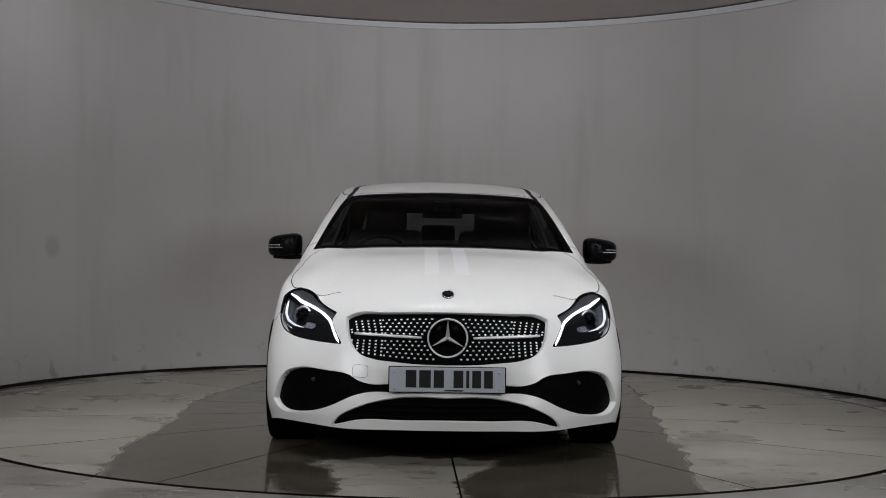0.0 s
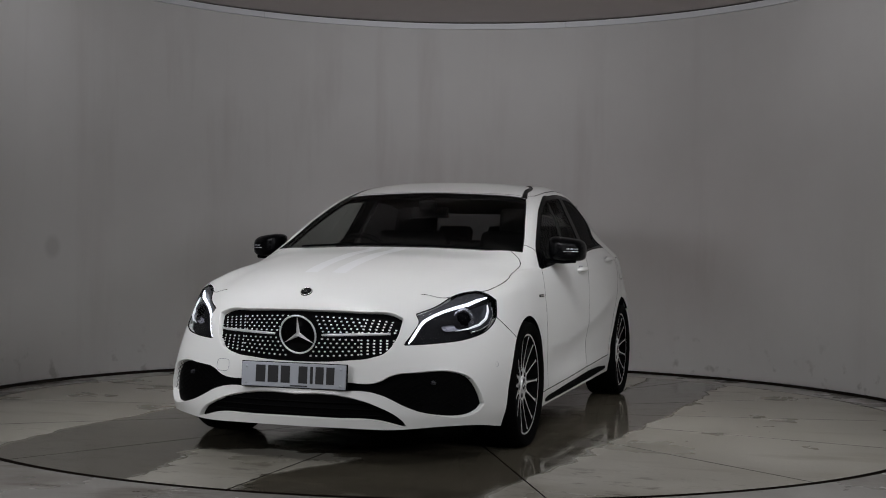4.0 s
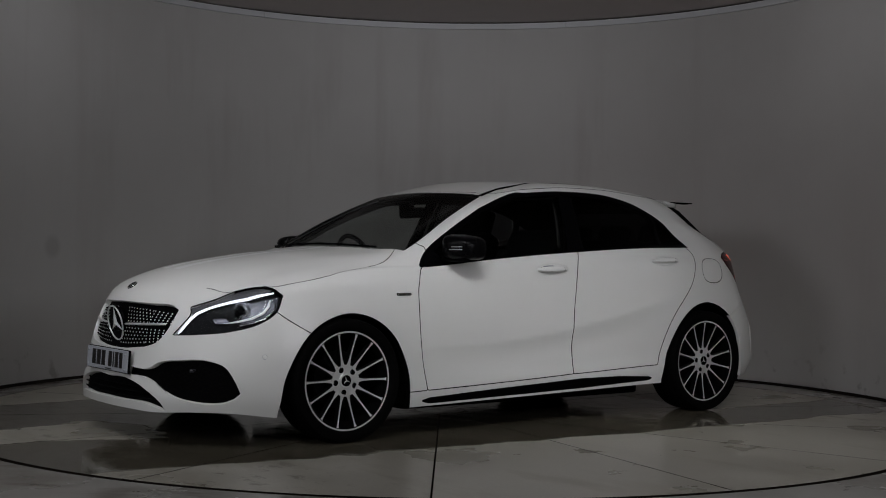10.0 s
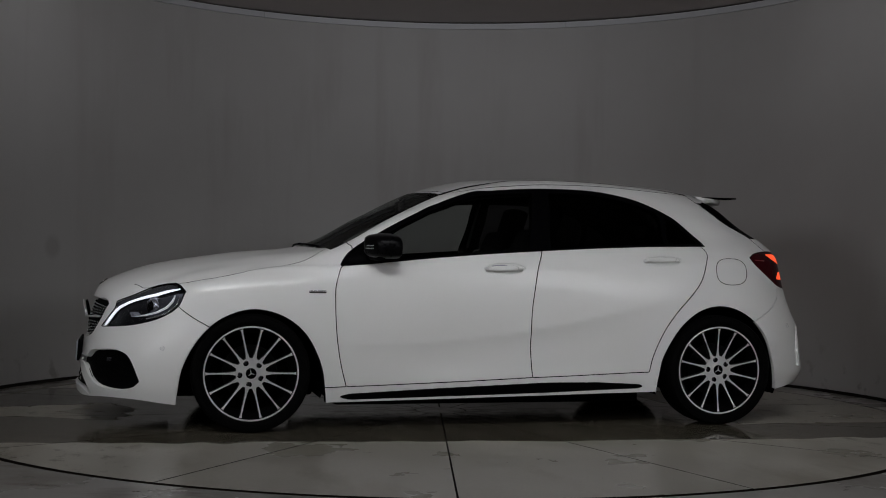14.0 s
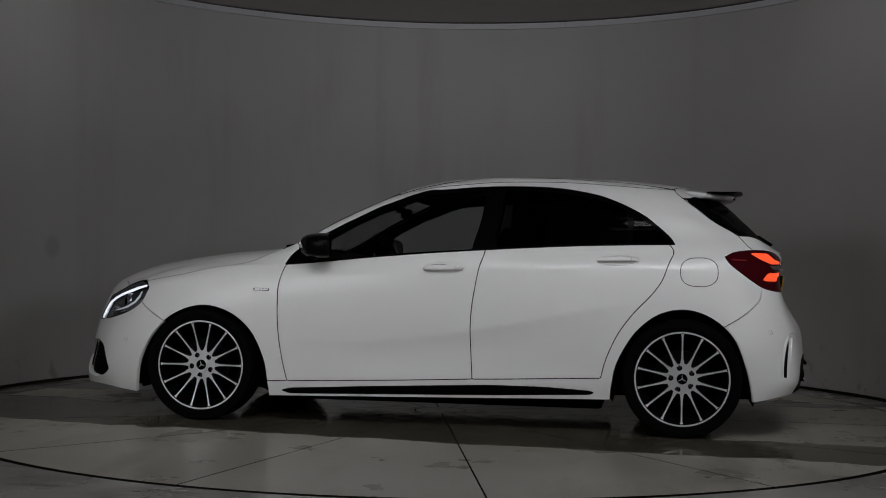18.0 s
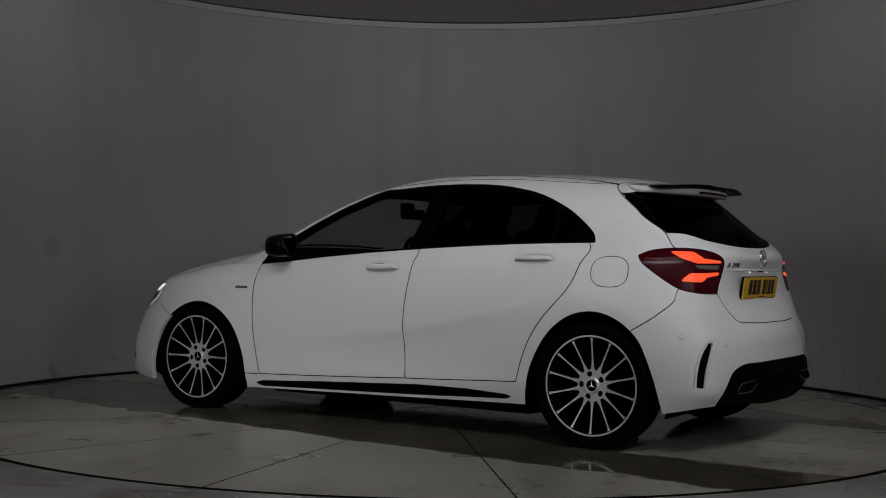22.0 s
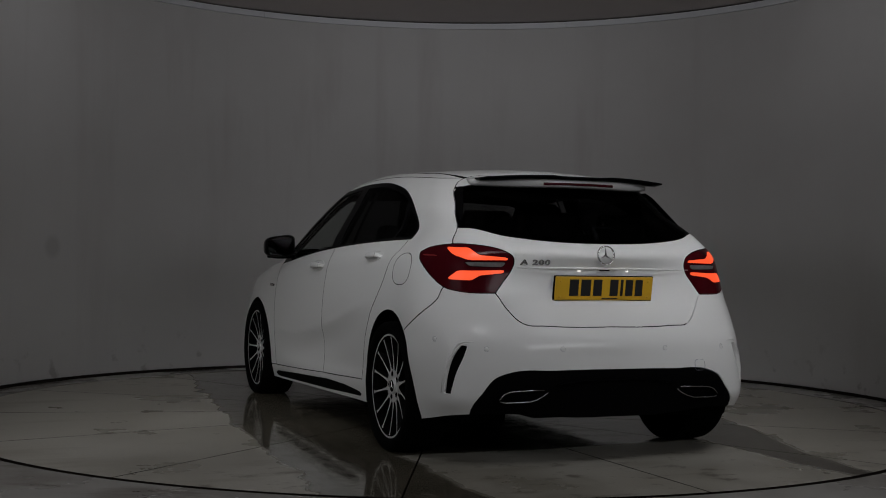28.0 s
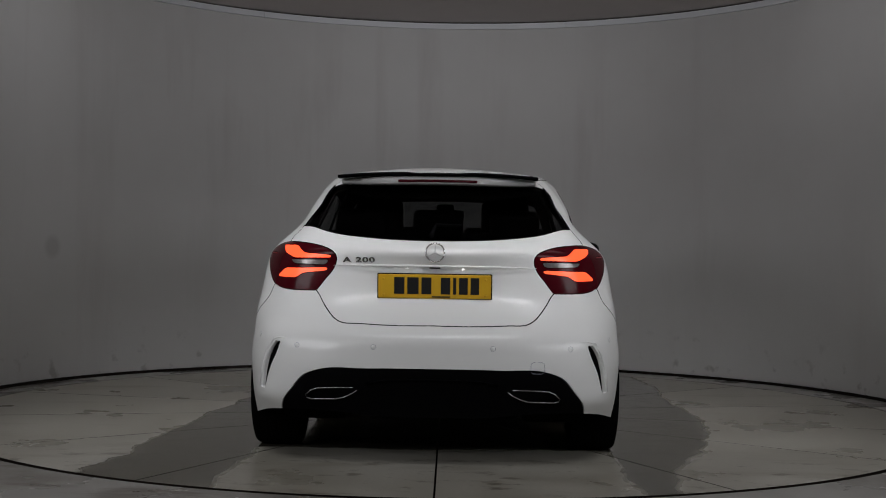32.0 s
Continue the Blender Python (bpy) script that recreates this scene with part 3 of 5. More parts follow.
FENDER_REAR = [(.862, N, .891), (.893, N, .812), (.902, N, .639), (.890, N, .483), (.869, N, .358), (.839, N, .239)]
DOOR_SPLIT = [(-.216, N, .281), (-.211, N, .346), (-.203, N, .502), (-.207, N, .658), (-.229, N, .814), (-.273, N, .993)]
BONNET_SIDE = [(1.716, .735, .777), (1.58, .769, .80), (1.40, .774, .833), (1.179, .757, .872), (1.072, .744, .894), (1.02, .73, .92), (.985, .71, .945), (.945, .675, .972)]
BONNET_FRONT = [(2.10, 0, .795), (2.085, .2, .79), (2.03, .40, .782), (1.947, .523, .772), (1.90, .60, .75)]
GATE_SIDE = [(-1.303, .482, 1.333), (-1.365, .545, 1.276), (-1.454, .573, 1.209), (-1.568, .612, 1.124), (-1.645, .638, 1.074)]

OUTLINES = [
    ("roof", [(.335, 0, 1.34), (.32, .25, 1.335), (.29, .45, 1.32), (.268, .535, 1.316), (.13, .512, 1.35), (-.05, .50, 1.378), (-.4, .495, 1.40), (-.8, .482, 1.395), (-1.15, .455, 1.37), (-1.30, .44, 1.355), (-1.385, .3, 1.366), (-1.40, 0, 1.373)]),
    ("ditch", [(.27, .538, 1.315), (.268, .565, 1.305), (.13, .533, 1.345), (-.05, .518, 1.374), (-.4, .511, 1.397), (-.8, .496, 1.392), (-1.15, .466, 1.368), (-1.315, .455, 1.349), (-1.30, .44, 1.355), (-1.15, .455, 1.37), (-.8, .482, 1.395), (-.4, .495, 1.40), (-.05, .50, 1.378), (.13, .512, 1.35)]),
    ("front_fender", [(1.50, N, .3), (1.50, N, .52), (1.595, N, .572), (1.735, N, .665), (1.80, N, .72), (1.75, .70, .778)] + BONNET_SIDE + [(.92, .66, 1.0), (.85, .66, 1.045), (.822, .729, 1.012), (.802, .758, .993), (.775, .785, .96)] + FENDER_REAR + [(1.0, N, .235), (1.2, N, .25)]),
    ("front_bumper", [(1.5, N, BELOW), (1.5, N, .3), (1.50, N, .52), (1.595, N, .572), (1.735, N, .665), (1.78, N, .72), (1.84, .65, .768)] + BONNET_FRONT[::-1] + [(2.27, 0, BELOW)]),
    ("bonnet", BONNET_FRONT + [(1.86, .64, .765), (1.75, .70, .778)] + BONNET_SIDE + [(.932, .64, .982), (.965, .5, .99), (1.0, .3, .997), (1.02, 0, 1.0)]),
    ("front_door", FENDER_REAR + [(.3, N, .258)] + DOOR_SPLIT + [(-.28, N, 1.15), (.3, N, 1.05), (.7, N, .96)]),
    ("rear_door", DOOR_SPLIT[::-1] + [(-.55, N, .293), (-.917, N, .307), (-.937, N, .389), (-.988, N, .514), (-1.07, N, .64), (-1.186, N, .767), (-1.247, N, .861), (-1.283, N, .955), (-1.288, N, 1.02), (-1.1, N, 1.12), (-.28, N, 1.15)]),
    ("rear_bumper", [(-1.5, N, BELOW), (-1.5, N, .3), (-1.50, N, .56), (-1.583, N, .609), (-1.70, .825, .69), (-1.75, .78, .747), (-1.764, .749, .81), (-1.82, .70, .82), (-1.885, .53, .83), (-1.90, .3, .75), (-1.90, 0, .75), (-2.03, 0, BELOW)]),
    ("tailgate", [(-1.40, 0, 1.373), (-1.385, .3, 1.366), (-1.30, .445, 1.352)] + GATE_SIDE + [(-1.691, .68, 1.026), (-1.75, .66, .95), (-1.85, .60, .82), (-1.889, .55, .786), (-1.915, .507, .72), (-1.957, .434, .647), (-1.972, .335, .638), (-1.988, 0, .635)]),
    ("windscreen", [(1.012, 0, 1.003), (.99, .3, 1.0), (.955, .5, .993), (.925, .66, .986), (.912, .722, .976), (.775, .697, 1.06), (.615, .659, 1.14), (.445, .62, 1.225), (.28, .578, 1.304), (.272, .54, 1.315), (.295, .45, 1.317), (.325, .25, 1.332), (.34, 0, 1.337)]),
    ("window_frame", [(.866, N, .893), (.835, N, .954), (.709, N, 1.043), (.522, N, 1.146), (.363, N, 1.227), (.171, N, 1.301), (-.022, N, 1.333), (-.281, N, 1.352), (-.475, N, 1.354), (-.604, N, 1.350), (-.765, N, 1.331), (-.926, N, 1.294), (-1.084, N, 1.225), (-1.21, N, 1.137), (-1.285, N, 1.067), (-1.305, N, 1.035), (-.754, N, 1.020), (-.281, N, .993), (.159, N, .961), (.505, N, .928)]),
    ("front_door_glass", [(.60, N, .938), (.16, N, .974), (-.195, N, .998), (-.225, N, 1.12), (-.262, N, 1.325), (-.02, N, 1.309), (.165, N, 1.276), (.35, N, 1.205), (.51, N, 1.124), (.60, N, 1.072)]),
    ("rear_door_glass", [(-.335, N, 1.008), (-.75, N, 1.033), (-1.045, N, 1.046), (-1.05, N, 1.14), (-1.02, N, 1.235), (-.92, N, 1.27), (-.76, N, 1.306), (-.6, N, 1.325), (-.365, N, 1.329)]),
    ("quarter_glass", [(-1.075, N, 1.047), (-1.275, N, 1.05), (-1.20, N, 1.125), (-1.075, N, 1.205)]),
    ("rear_screen", [(-1.385, .505, 1.290), (-1.372, .538, 1.272), (-1.454, .568, 1.209), (-1.568, .606, 1.124), (-1.645, .630, 1.077), (-1.70, .59, 1.068), (-1.80, .47, 1.052), (-1.845, .32, 1.036), (-1.866, 0, 1.025), (-1.57, 0, 1.30), (-1.50, .36, 1.297)]),
    ("headlamp", [(2.137, .487, .544), (2.10, .516, .595), (2.065, .535, .65), (2.055, .515, .683), (1.95, .595, .725), (1.86, .635, .765), (1.76, .70, .778), (1.72, .745, .768), (1.69, .79, .74), (1.735, .812, .665), (1.815, .795, .61), (1.93, .735, .572), (2.05, .61, .55)]),
    ("tail_lamp", [(-1.566, .789, .965), (-1.60, .765, .985), (-1.68, .715, 1.003), (-1.782, .64, 1.006), (-1.85, .54, .995), (-1.885, .47, .962), (-1.89, .46, .92), (-1.889, .475, .885), (-1.887, .514, .835), (-1.889, .55, .787), (-1.82, .71, .793), (-1.77, .745, .805), (-1.697, .777, .85), (-1.60, .80, .925)]),
    ("upper_strip", [(-1.70, .714, .989), (-1.792, .645, .990), (-1.834, .61, .957), (-1.884, .488, .950), (-1.884, .487, .938), (-1.809, .655, .934), (-1.756, .700, .955)]),
    ("lower_strip", [(-1.763, .735, .846), (-1.799, .696, .887), (-1.882, .505, .893), (-1.883, .505, .880), (-1.86, .62, .868), (-1.85, .65, .845)]),
    ("clear_lens", [(-1.805, .672, .926), (-1.881, .495, .929), (-1.881, .51, .905), (-1.822, .655, .907)]),
    ("side_strip", [(-1.60, .786, .957), (-1.68, .755, .955), (-1.68, .755, .949), (-1.60, .788, .951)]),
    ("grille", [(2.19, 0, .697), (2.157, .28, .69), (2.105, .43, .682), (2.098, .468, .665), (2.14, .452, .575), (2.18, .408, .508), (2.205, .355, .488), (2.235, .235, .472), (2.245, 0, .460)]),
    ("side_intake", [(2.24, .20, .372), (2.211, .405, .381), (2.193, .445, .404), (2.137, .56, .421), (2.045, .69, .425), (1.995, .755, .402), (1.952, .80, .325), (1.93, .813, .27), (1.96, .798, .243), (2.16, .585, .247), (2.185, .53, .267), (2.218, .42, .319), (2.23, .365, .334), (2.25, .20, .336)]),
    ("lower_intake", [(2.275, 0, .303), (2.254, .28, .304), (2.237, .385, .273), (2.20, .505, .205), (2.19, .525, .176), (2.234, .41, .206), (2.268, .2, .210), (2.283, 0, .211)]),
    ("sill_strip", [(.874, N, .184), (.82, N, .198), (.334, N, .223), (-.291, N, .25), (-.603, N, .249), (-.86, N, .235), (-.883, N, .226), (-.853, N, .216), (-.292, N, .196), (.334, N, .181), (.821, N, .169)]),
    ("diffuser", [(-1.93, .70, BELOW), (-1.95, .685, .28), (-1.982, .645, .34), (-2.0, .59, .405), (-2.01, .53, .428), (-2.035, .3, .438), (-2.04, 0, .44), (-2.03, 0, BELOW)]),
    ("bumper_slot", [(-1.915, .728, .550), (-1.896, .758, .50), (-1.884, .782, .42), (-1.880, .790, .338), (-1.905, .770, .333), (-1.915, .754, .42), (-1.928, .724, .50), (-1.930, .708, .548)]),
    ("fuel_flap", oval(-1.433, .889, .098, .076)),
    ("front_arch", through_points([(1.74, N, BELOW), (1.738, N, .19), (1.711, N, .344), (1.625, N, .502), (1.502, N, .608), (1.345, N, .654), (1.186, N, .619), (1.059, N, .518), (.978, N, .356), (.952, N, .199), (.95, N, BELOW)])),
    ("rear_arch", through_points([(-.972, N, BELOW), (-.975, N, .266), (-1.003, N, .392), (-1.092, N, .549), (-1.214, N, .653), (-1.354, N, .686), (-1.493, N, .648), (-1.615, N, .543), (-1.685, N, .374), (-1.72, N, .222), (-1.72, N, BELOW)])),
]
ANGULAR = ("upper_strip", "lower_strip", "clear_lens", "side_strip", "sill_strip")
WIDER = {"roof": 1.03, "ditch": 1.03}
LOOPS = [(name, outline([(x, y * WIDER.get(name, 1) if y else y, z) for x, y, z in pts], round_off=name not in ANGULAR)) for name, pts in OUTLINES]


def triangulate():
    verts, edges = [], []

    def add_loop(loop):
        k = len(verts)
        verts.extend(map(tuple, loop))
        edges.extend((k + i, k + (i + 1) % len(loop)) for i in range(len(loop)))

    rim_u, rim_v = np.linspace(0, UMAX, 260), np.linspace(0, VMAX, 90)
    add_loop([(u, 0.0) for u in rim_u[:-1]] + [(UMAX, v) for v in rim_v[:-1]] + [(u, VMAX) for u in rim_u[:0:-1]] + [(0.0, v) for v in rim_v[:0:-1]])
    for _, loop in LOOPS:
        add_loop(loop)
    fixed = np.array(verts)
    gu, gv = np.meshgrid(np.linspace(0, UMAX, 200)[1:-1], np.linspace(0, VMAX, 140)[1:-1])
    grid = np.stack([gu.ravel(), gv.ravel()], 1)
    keep = np.ones(len(grid), bool)
    for i in range(0, len(grid), 500):
        g = grid[i:i + 500]
        keep[i:i + 500] = (((g[:, None] - fixed[None]) ** 2).sum(-1).min(1) > .007 ** 2)
    verts.extend(map(tuple, grid[keep]))
    res = geometry.delaunay_2d_cdt([Vector(v) for v in verts], edges, [], 0, 1e-6, False)
    uv = np.array([tuple(v) for v in res[0]])
    tri = np.array([f for f in res[2] if len(f) == 3])
    return uv, tri


UV, TRI = triangulate()
CEN = UV[TRI].mean(1)
inside = (CEN[:, 0] > 0) & (CEN[:, 0] < UMAX) & (CEN[:, 1] > 0) & (CEN[:, 1] < VMAX)
TRI, CEN = TRI[inside], CEN[inside]


def within(loop, p):
    hit = np.zeros(len(p), bool)
    for (ax, ay), (bx, by) in zip(loop, np.roll(loop, -1, 0)):
        cross = (ay > p[:, 1]) != (by > p[:, 1])
        if cross.any():
            xs = ax + (p[cross, 1] - ay) * (bx - ax) / (by - ay)
            hit[cross] ^= p[cross, 0] < xs
    return hit


OWNER = np.full(len(TRI), -1)
for k, (name, loop) in enumerate(LOOPS):
    OWNER[within(loop, CEN)] = k
# crumbs of the flank between two panels go to their neighbours
ID_SIDES = collections.defaultdict(list)
for k, t in enumerate(TRI):
    for a, b in ((t[0], t[1]), (t[1], t[2]), (t[2], t[0])):
        ID_SIDES[(min(a, b), max(a, b))].append(k)
NEXT = collections.defaultdict(list)
for ks in ID_SIDES.values():
    if len(ks) == 2:
        NEXT[ks[0]].append(ks[1])
        NEXT[ks[1]].append(ks[0])
seen = set()
for k in np.flatnonzero(OWNER == -1):
    if k in seen:
        continue
    blob, todo = [], [k]
    seen.add(k)
    while todo:
        c = todo.pop()
        blob.append(c)
        for j in NEXT[c]:
            if OWNER[j] == -1 and j not in seen:
                seen.add(j)
                todo.append(j)
    if len(blob) < 60:
        near = collections.Counter(int(OWNER[j]) for c in blob for j in NEXT[c] if OWNER[j] != -1)
        if near:
            OWNER[blob] = near.most_common(1)[0][0]
ID = {name: k for k, (name, _) in enumerate(LOOPS)}
ID["body_side"] = -1
PLACE = skin(UV[:, 0].clip(0, UMAX), UV[:, 1].clip(0, VMAX))
NORMAL = skin_normal(UV[:, 0].clip(0, UMAX), UV[:, 1].clip(0, VMAX))


def joint_verts(a, b):
    """Points shared by two regions and no third one."""
    sets = {r: set(TRI[OWNER == r].ravel().tolist()) for r in set(OWNER.tolist())}
    both = sets[ID[a]] & sets[ID[b]]
    for r, s in sets.items():
        if r not in (ID[a], ID[b]):
            both -= s
    return both


# filled joint that does not show: bonnet edge over the grille
HIDDEN = np.zeros(len(UV), bool)
HIDDEN[[i for i in joint_verts("front_bumper", "bonnet") if PLACE[i, 1] < .50]] = True


def panel_arrays(tris, gap=.0026, depth=.014, offset=0.0, turned=True):
    """Verts, faces and normals of one panel of the left half: its face, and its edge turned inwards."""
    used, inv = np.unique(tris, return_inverse=True)
    f = inv.reshape(-1, 3)
    p, n = PLACE[used].copy(), NORMAL[used]
    uv = UV[used]
    p -= n * offset
    e = np.concatenate([f[:, [0, 1]], f[:, [1, 2]], f[:, [2, 0]]])
    opp = np.concatenate([f[:, 2], f[:, 0], f[:, 1]])
    key = np.sort(e, 1)
    _, first, count = np.unique(key[:, 0].astype(np.int64) * len(used) + key[:, 1], return_index=True, return_counts=True)
    rim = first[count == 1]
    on_middle = lambda i: (uv[i, 0] < 1e-6) | (uv[i, 0] > UMAX - 1e-6)
    rim = rim[~(on_middle(e[rim, 0]) & on_middle(e[rim, 1]))]
    rim = rim[~(HIDDEN[used][e[rim, 0]] & HIDDEN[used][e[rim, 1]])]
    inward = np.zeros_like(p)
    for a, b, c in zip(e[rim, 0], e[rim, 1], opp[rim]):
        t = p[b] - p[a]
        L = np.linalg.norm(t)
        if L < 1e-7:
            continue
        d = np.cross(n[a], t / L)
        inward[a] += d
        inward[b] += d
    L = np.linalg.norm(inward, axis=1)
    ok = L > 1e-6
    inward[ok] /= L[ok, None]
    mid = on_middle(np.arange(len(uv)))
    inward[mid, 1] = 0
    inward[HIDDEN[used]] = 0
    p = p + inward * gap
    verts, norms, faces = list(p), list(n), [tuple(t) for t in f]
    if turned and depth:
        ends = np.unique(e[rim])
        top = {i: len(verts) + k for k, i in enumerate(ends)}
        for i in ends:  # rounded edge
            verts.append(p[i]); norms.append(n[i] * .55 - inward[i] * .83)
        low = {i: len(verts) + k for k, i in enumerate(ends)}
        for i in ends:
            verts.append(p[i] - n[i] * depth); norms.append(-inward[i])
        for a, b in e[rim]:
            faces.append((top[b], top[a], low[a], low[b]))
    v, nn = np.array(verts), np.array(norms)
    # slivers go
    q = v[np.array([t[:3] for t in faces])]
    area = np.linalg.norm(np.cross(q[:, 1] - q[:, 0], q[:, 2] - q[:, 0]), axis=1)
    faces = [t for t, a in zip(faces, area) if a > 1e-10 or len(t) == 4]
    return v, faces, nn / np.maximum(np.linalg.norm(nn, axis=1, keepdims=True), 1e-9)


def mirrored(v, faces, n):
    return v * (1, -1, 1), [t[::-1] for t in faces], n * (1, -1, 1)


def dark_edges(obs, mat=None):
    """The turned-in edges of a panel take a second, dark material."""
    for ob in obs:
        ob.data.materials.append(mat or DARK)
        ob.data.polygons.foreach_set("material_index", [1 if len(p.vertices) == 4 else 0 for p in ob.data.polygons])
    return obs


def panel(name, region, mat, parent=None, side="both", label="", **how):
    """The panel of a region as parts of the car: one across the middle, or one on each side."""
    ids = region if isinstance(region, (list, tuple)) else [region]
    tris = TRI[np.isin(OWNER, [ID[r] for r in ids])]
    v, f, n = panel_arrays(tris, **how)
    v2, f2, n2 = mirrored(v, f, n)
    sub = parent is not None
    made = []
    if side == "middle":
        k = len(v)
        made.append(mesh_object(name, np.concatenate([v, v2]), f + [tuple(i + k for i in t) for t in f2], mat, parent or car, label, True, np.concatenate([n, n2]), None if sub else SHIFT))
    else:
        parents = parent if isinstance(parent, (list, tuple)) else (parent, parent)
        made.append(mesh_object(name, v, f, mat, parents[0] or car, label, True, n, None if sub else SHIFT))
        made.append(mesh_object(name, v2, f2, mat, parents[1] or car, label, True, n2, None if sub else SHIFT))
    return made


body_sides = dark_edges(panel("body_side", "body_side", PAINT))
roof = dark_edges(panel("roof_panel", "roof", PAINT, side="middle"))[0]
panel("roof_joint_strip", "ditch", GLOSS_BLACK, label="thin black roof joint strip", offset=.004, gap=0, turned=False)
fenders = dark_edges(panel("front_fender", "front_fender", PAINT))
front_bumper = panel("front_bumper", "front_bumper", PAINT, side="middle", depth=.03)[0]
bonnet = dark_edges(panel("bonnet", "bonnet", PAINT, side="middle", gap=.0017))[0]
front_doors = dark_edges(panel("front_door", "front_door", PAINT))
rear_doors = dark_edges(panel("rear_door", "rear_door", PAINT))
rear_bumper = panel("rear_bumper", "rear_bumper", PAINT, side="middle", depth=.025)[0]
tailgate = dark_edges(panel("tailgate", "tailgate", PAINT, side="middle"))[0]
windscreen = panel("windscreen", "windscreen", SCREEN, side="middle", label="tinted windscreen glass", turned=False, gap=.0)[0]
frames_ = panel("window_frame", "window_frame", GLOSS_BLACK, label="gloss black window surround")
panel("door_glass", "front_door_glass", DOOR_GLASS, front_doors, label="clear front door glass", turned=False, gap=0, offset=.003)
panel("door_glass", "rear_door_glass", PRIVACY, rear_doors, label="dark privacy glass", turned=False, gap=0, offset=.003)
panel("quarter_glass", "quarter_glass", PRIVACY, label="dark privacy glass", turned=False, gap=0, offset=.003)
rear_screen = panel("rear_screen", "rear_screen", REAR_PRIVACY, tailgate, side="middle", label="dark privacy rear screen", turned=False, gap=0, offset=.003)[0]
v, f, n = panel_arrays(TRI[OWNER == ID["fuel_flap"]], gap=.0012, depth=.01)
dark_edges([mesh_object("fuel_flap", v, f, PAINT, car, "", True, n, SHIFT)])
mesh_object("quarter_panel_inlay", *[a for a in mirrored(*panel_arrays(TRI[OWNER == ID["fuel_flap"]], gap=-.002, depth=0))[:2]], PAINT, car, "", True, mirrored(*panel_arrays(TRI[OWNER == ID["fuel_flap"]], gap=-.002, depth=0))[2], SHIFT)

# openings: dark pockets behind the skin
grille_back = panel("grille", "grille", PLASTIC, side="middle", label="black mesh radiator grille", offset=.03, gap=-.01, turned=False)[0]
intakes = panel("side_intake", "side_intake", PLASTIC, side="both", label="black side air intake", offset=.03, gap=-.01, turned=False)
lower_intake = panel("lower_intake", "lower_intake", PLASTIC, side="middle", label="black lower air intake", offset=.03, gap=-.01, turned=False)[0]
panel("bumper_slot", "bumper_slot", PLASTIC, side="both", label="black slot in the bumper corner", offset=.02, gap=-.006, turned=False)
panel("sill_strip", "sill_strip", PLASTIC, side="both", label="black sill insert", gap=.001, depth=.01)
diffuser = panel("rear_diffuser", "diffuser", PLASTIC, side="middle", label="black rear diffuser", depth=.02)[0]

# lamps
headlamps = panel("headlamp", "headlamp", LAMP_BLACK, side="both", label="lit headlamp with dark housing", offset=.035, gap=-.004, turned=False)
panel("lamp_cover", "headlamp", LENS, headlamps, label="clear headlamp cover", gap=.001, depth=.0)
tail_lamps = panel("tail_lamp", "tail_lamp", RED_LENS, side="both", label="dark red tail lamp with lit strips")
# unseen sheet added to keep the strips' red light out of the cabin
panel("leak_blocker", ["tail_lamp", "upper_strip", "lower_strip", "clear_lens", "side_strip"], DARK, tail_lamps, label="unseen black sheet that stops red light leaking inwards", offset=.012, gap=-.022, turned=False)
panel("light_strip", "upper_strip", RED_GLOW, tail_lamps, label="lit orange-red strip", gap=0, depth=.004)
panel("light_strip", "lower_strip", RED_GLOW, tail_lamps, label="lit orange-red strip", gap=0, depth=.004)
panel("reversing_lens", "clear_lens", CLEAR_LAMP, tail_lamps, label="clear grey reversing lens", gap=.001, depth=.004)
panel("side_reflector", "side_strip", RED_DIM, tail_lamps, label="red side reflector with a faint added glow", gap=0, depth=.003)

# dark lining inside the shell, open at the glass
open_ids = [ID[r] for r in ("windscreen", "front_door_glass", "rear_door_glass", "quarter_glass", "rear_screen", "front_arch", "rear_arch")]
front_end = [ID[r] for r in ("headlamp", "grille", "side_intake", "lower_intake", "front_bumper", "bumper_slot")]
lining = TRI[~np.isin(OWNER, open_ids + front_end)]
v, f, n = panel_arrays(lining, gap=-.004, depth=0, offset=.03, turned=False)
v2, f2, n2 = mirrored(v, f, n)
mesh_object("cabin_lining", np.concatenate([v, v2]), f + [tuple(i + len(v) for i in t) for t in f2], DARK, car, "black cabin lining", True, None, SHIFT)

# ---- wheels ----
def machined_spoke(i, count=14):
    """One slim spoke: bright turned face, black flanks."""
    prof = [(.070, .0155, .846), (.088, .0105, .845), (.112, .0065, .846), (.17, .0050, .852), (.225, .0056, .860), (.240, .0095, .863), (.250, .015, .864)]
    a = 2 * math.pi * i / count
    c, s = math.cos(a), math.sin(a)
    verts, faces, mats = [], [], []
    for r, w, y in prof:
        for x, yy in ((-w, y - .035), (-w, y - .002), (-w + .001, y), (w - .001, y), (w, y - .002), (w, y - .035)):
            verts.append((x * c + r * s, yy, -x * s + r * c))
    n = len(prof)
    for k in range(n - 1):
        for j in range(5):
            p, q = k * 6 + j, k * 6 + j + 1
            faces.append((p, q, q + 6, p + 6))
            mats.append(0 if j == 2 else 1)
    return verts, faces, mats


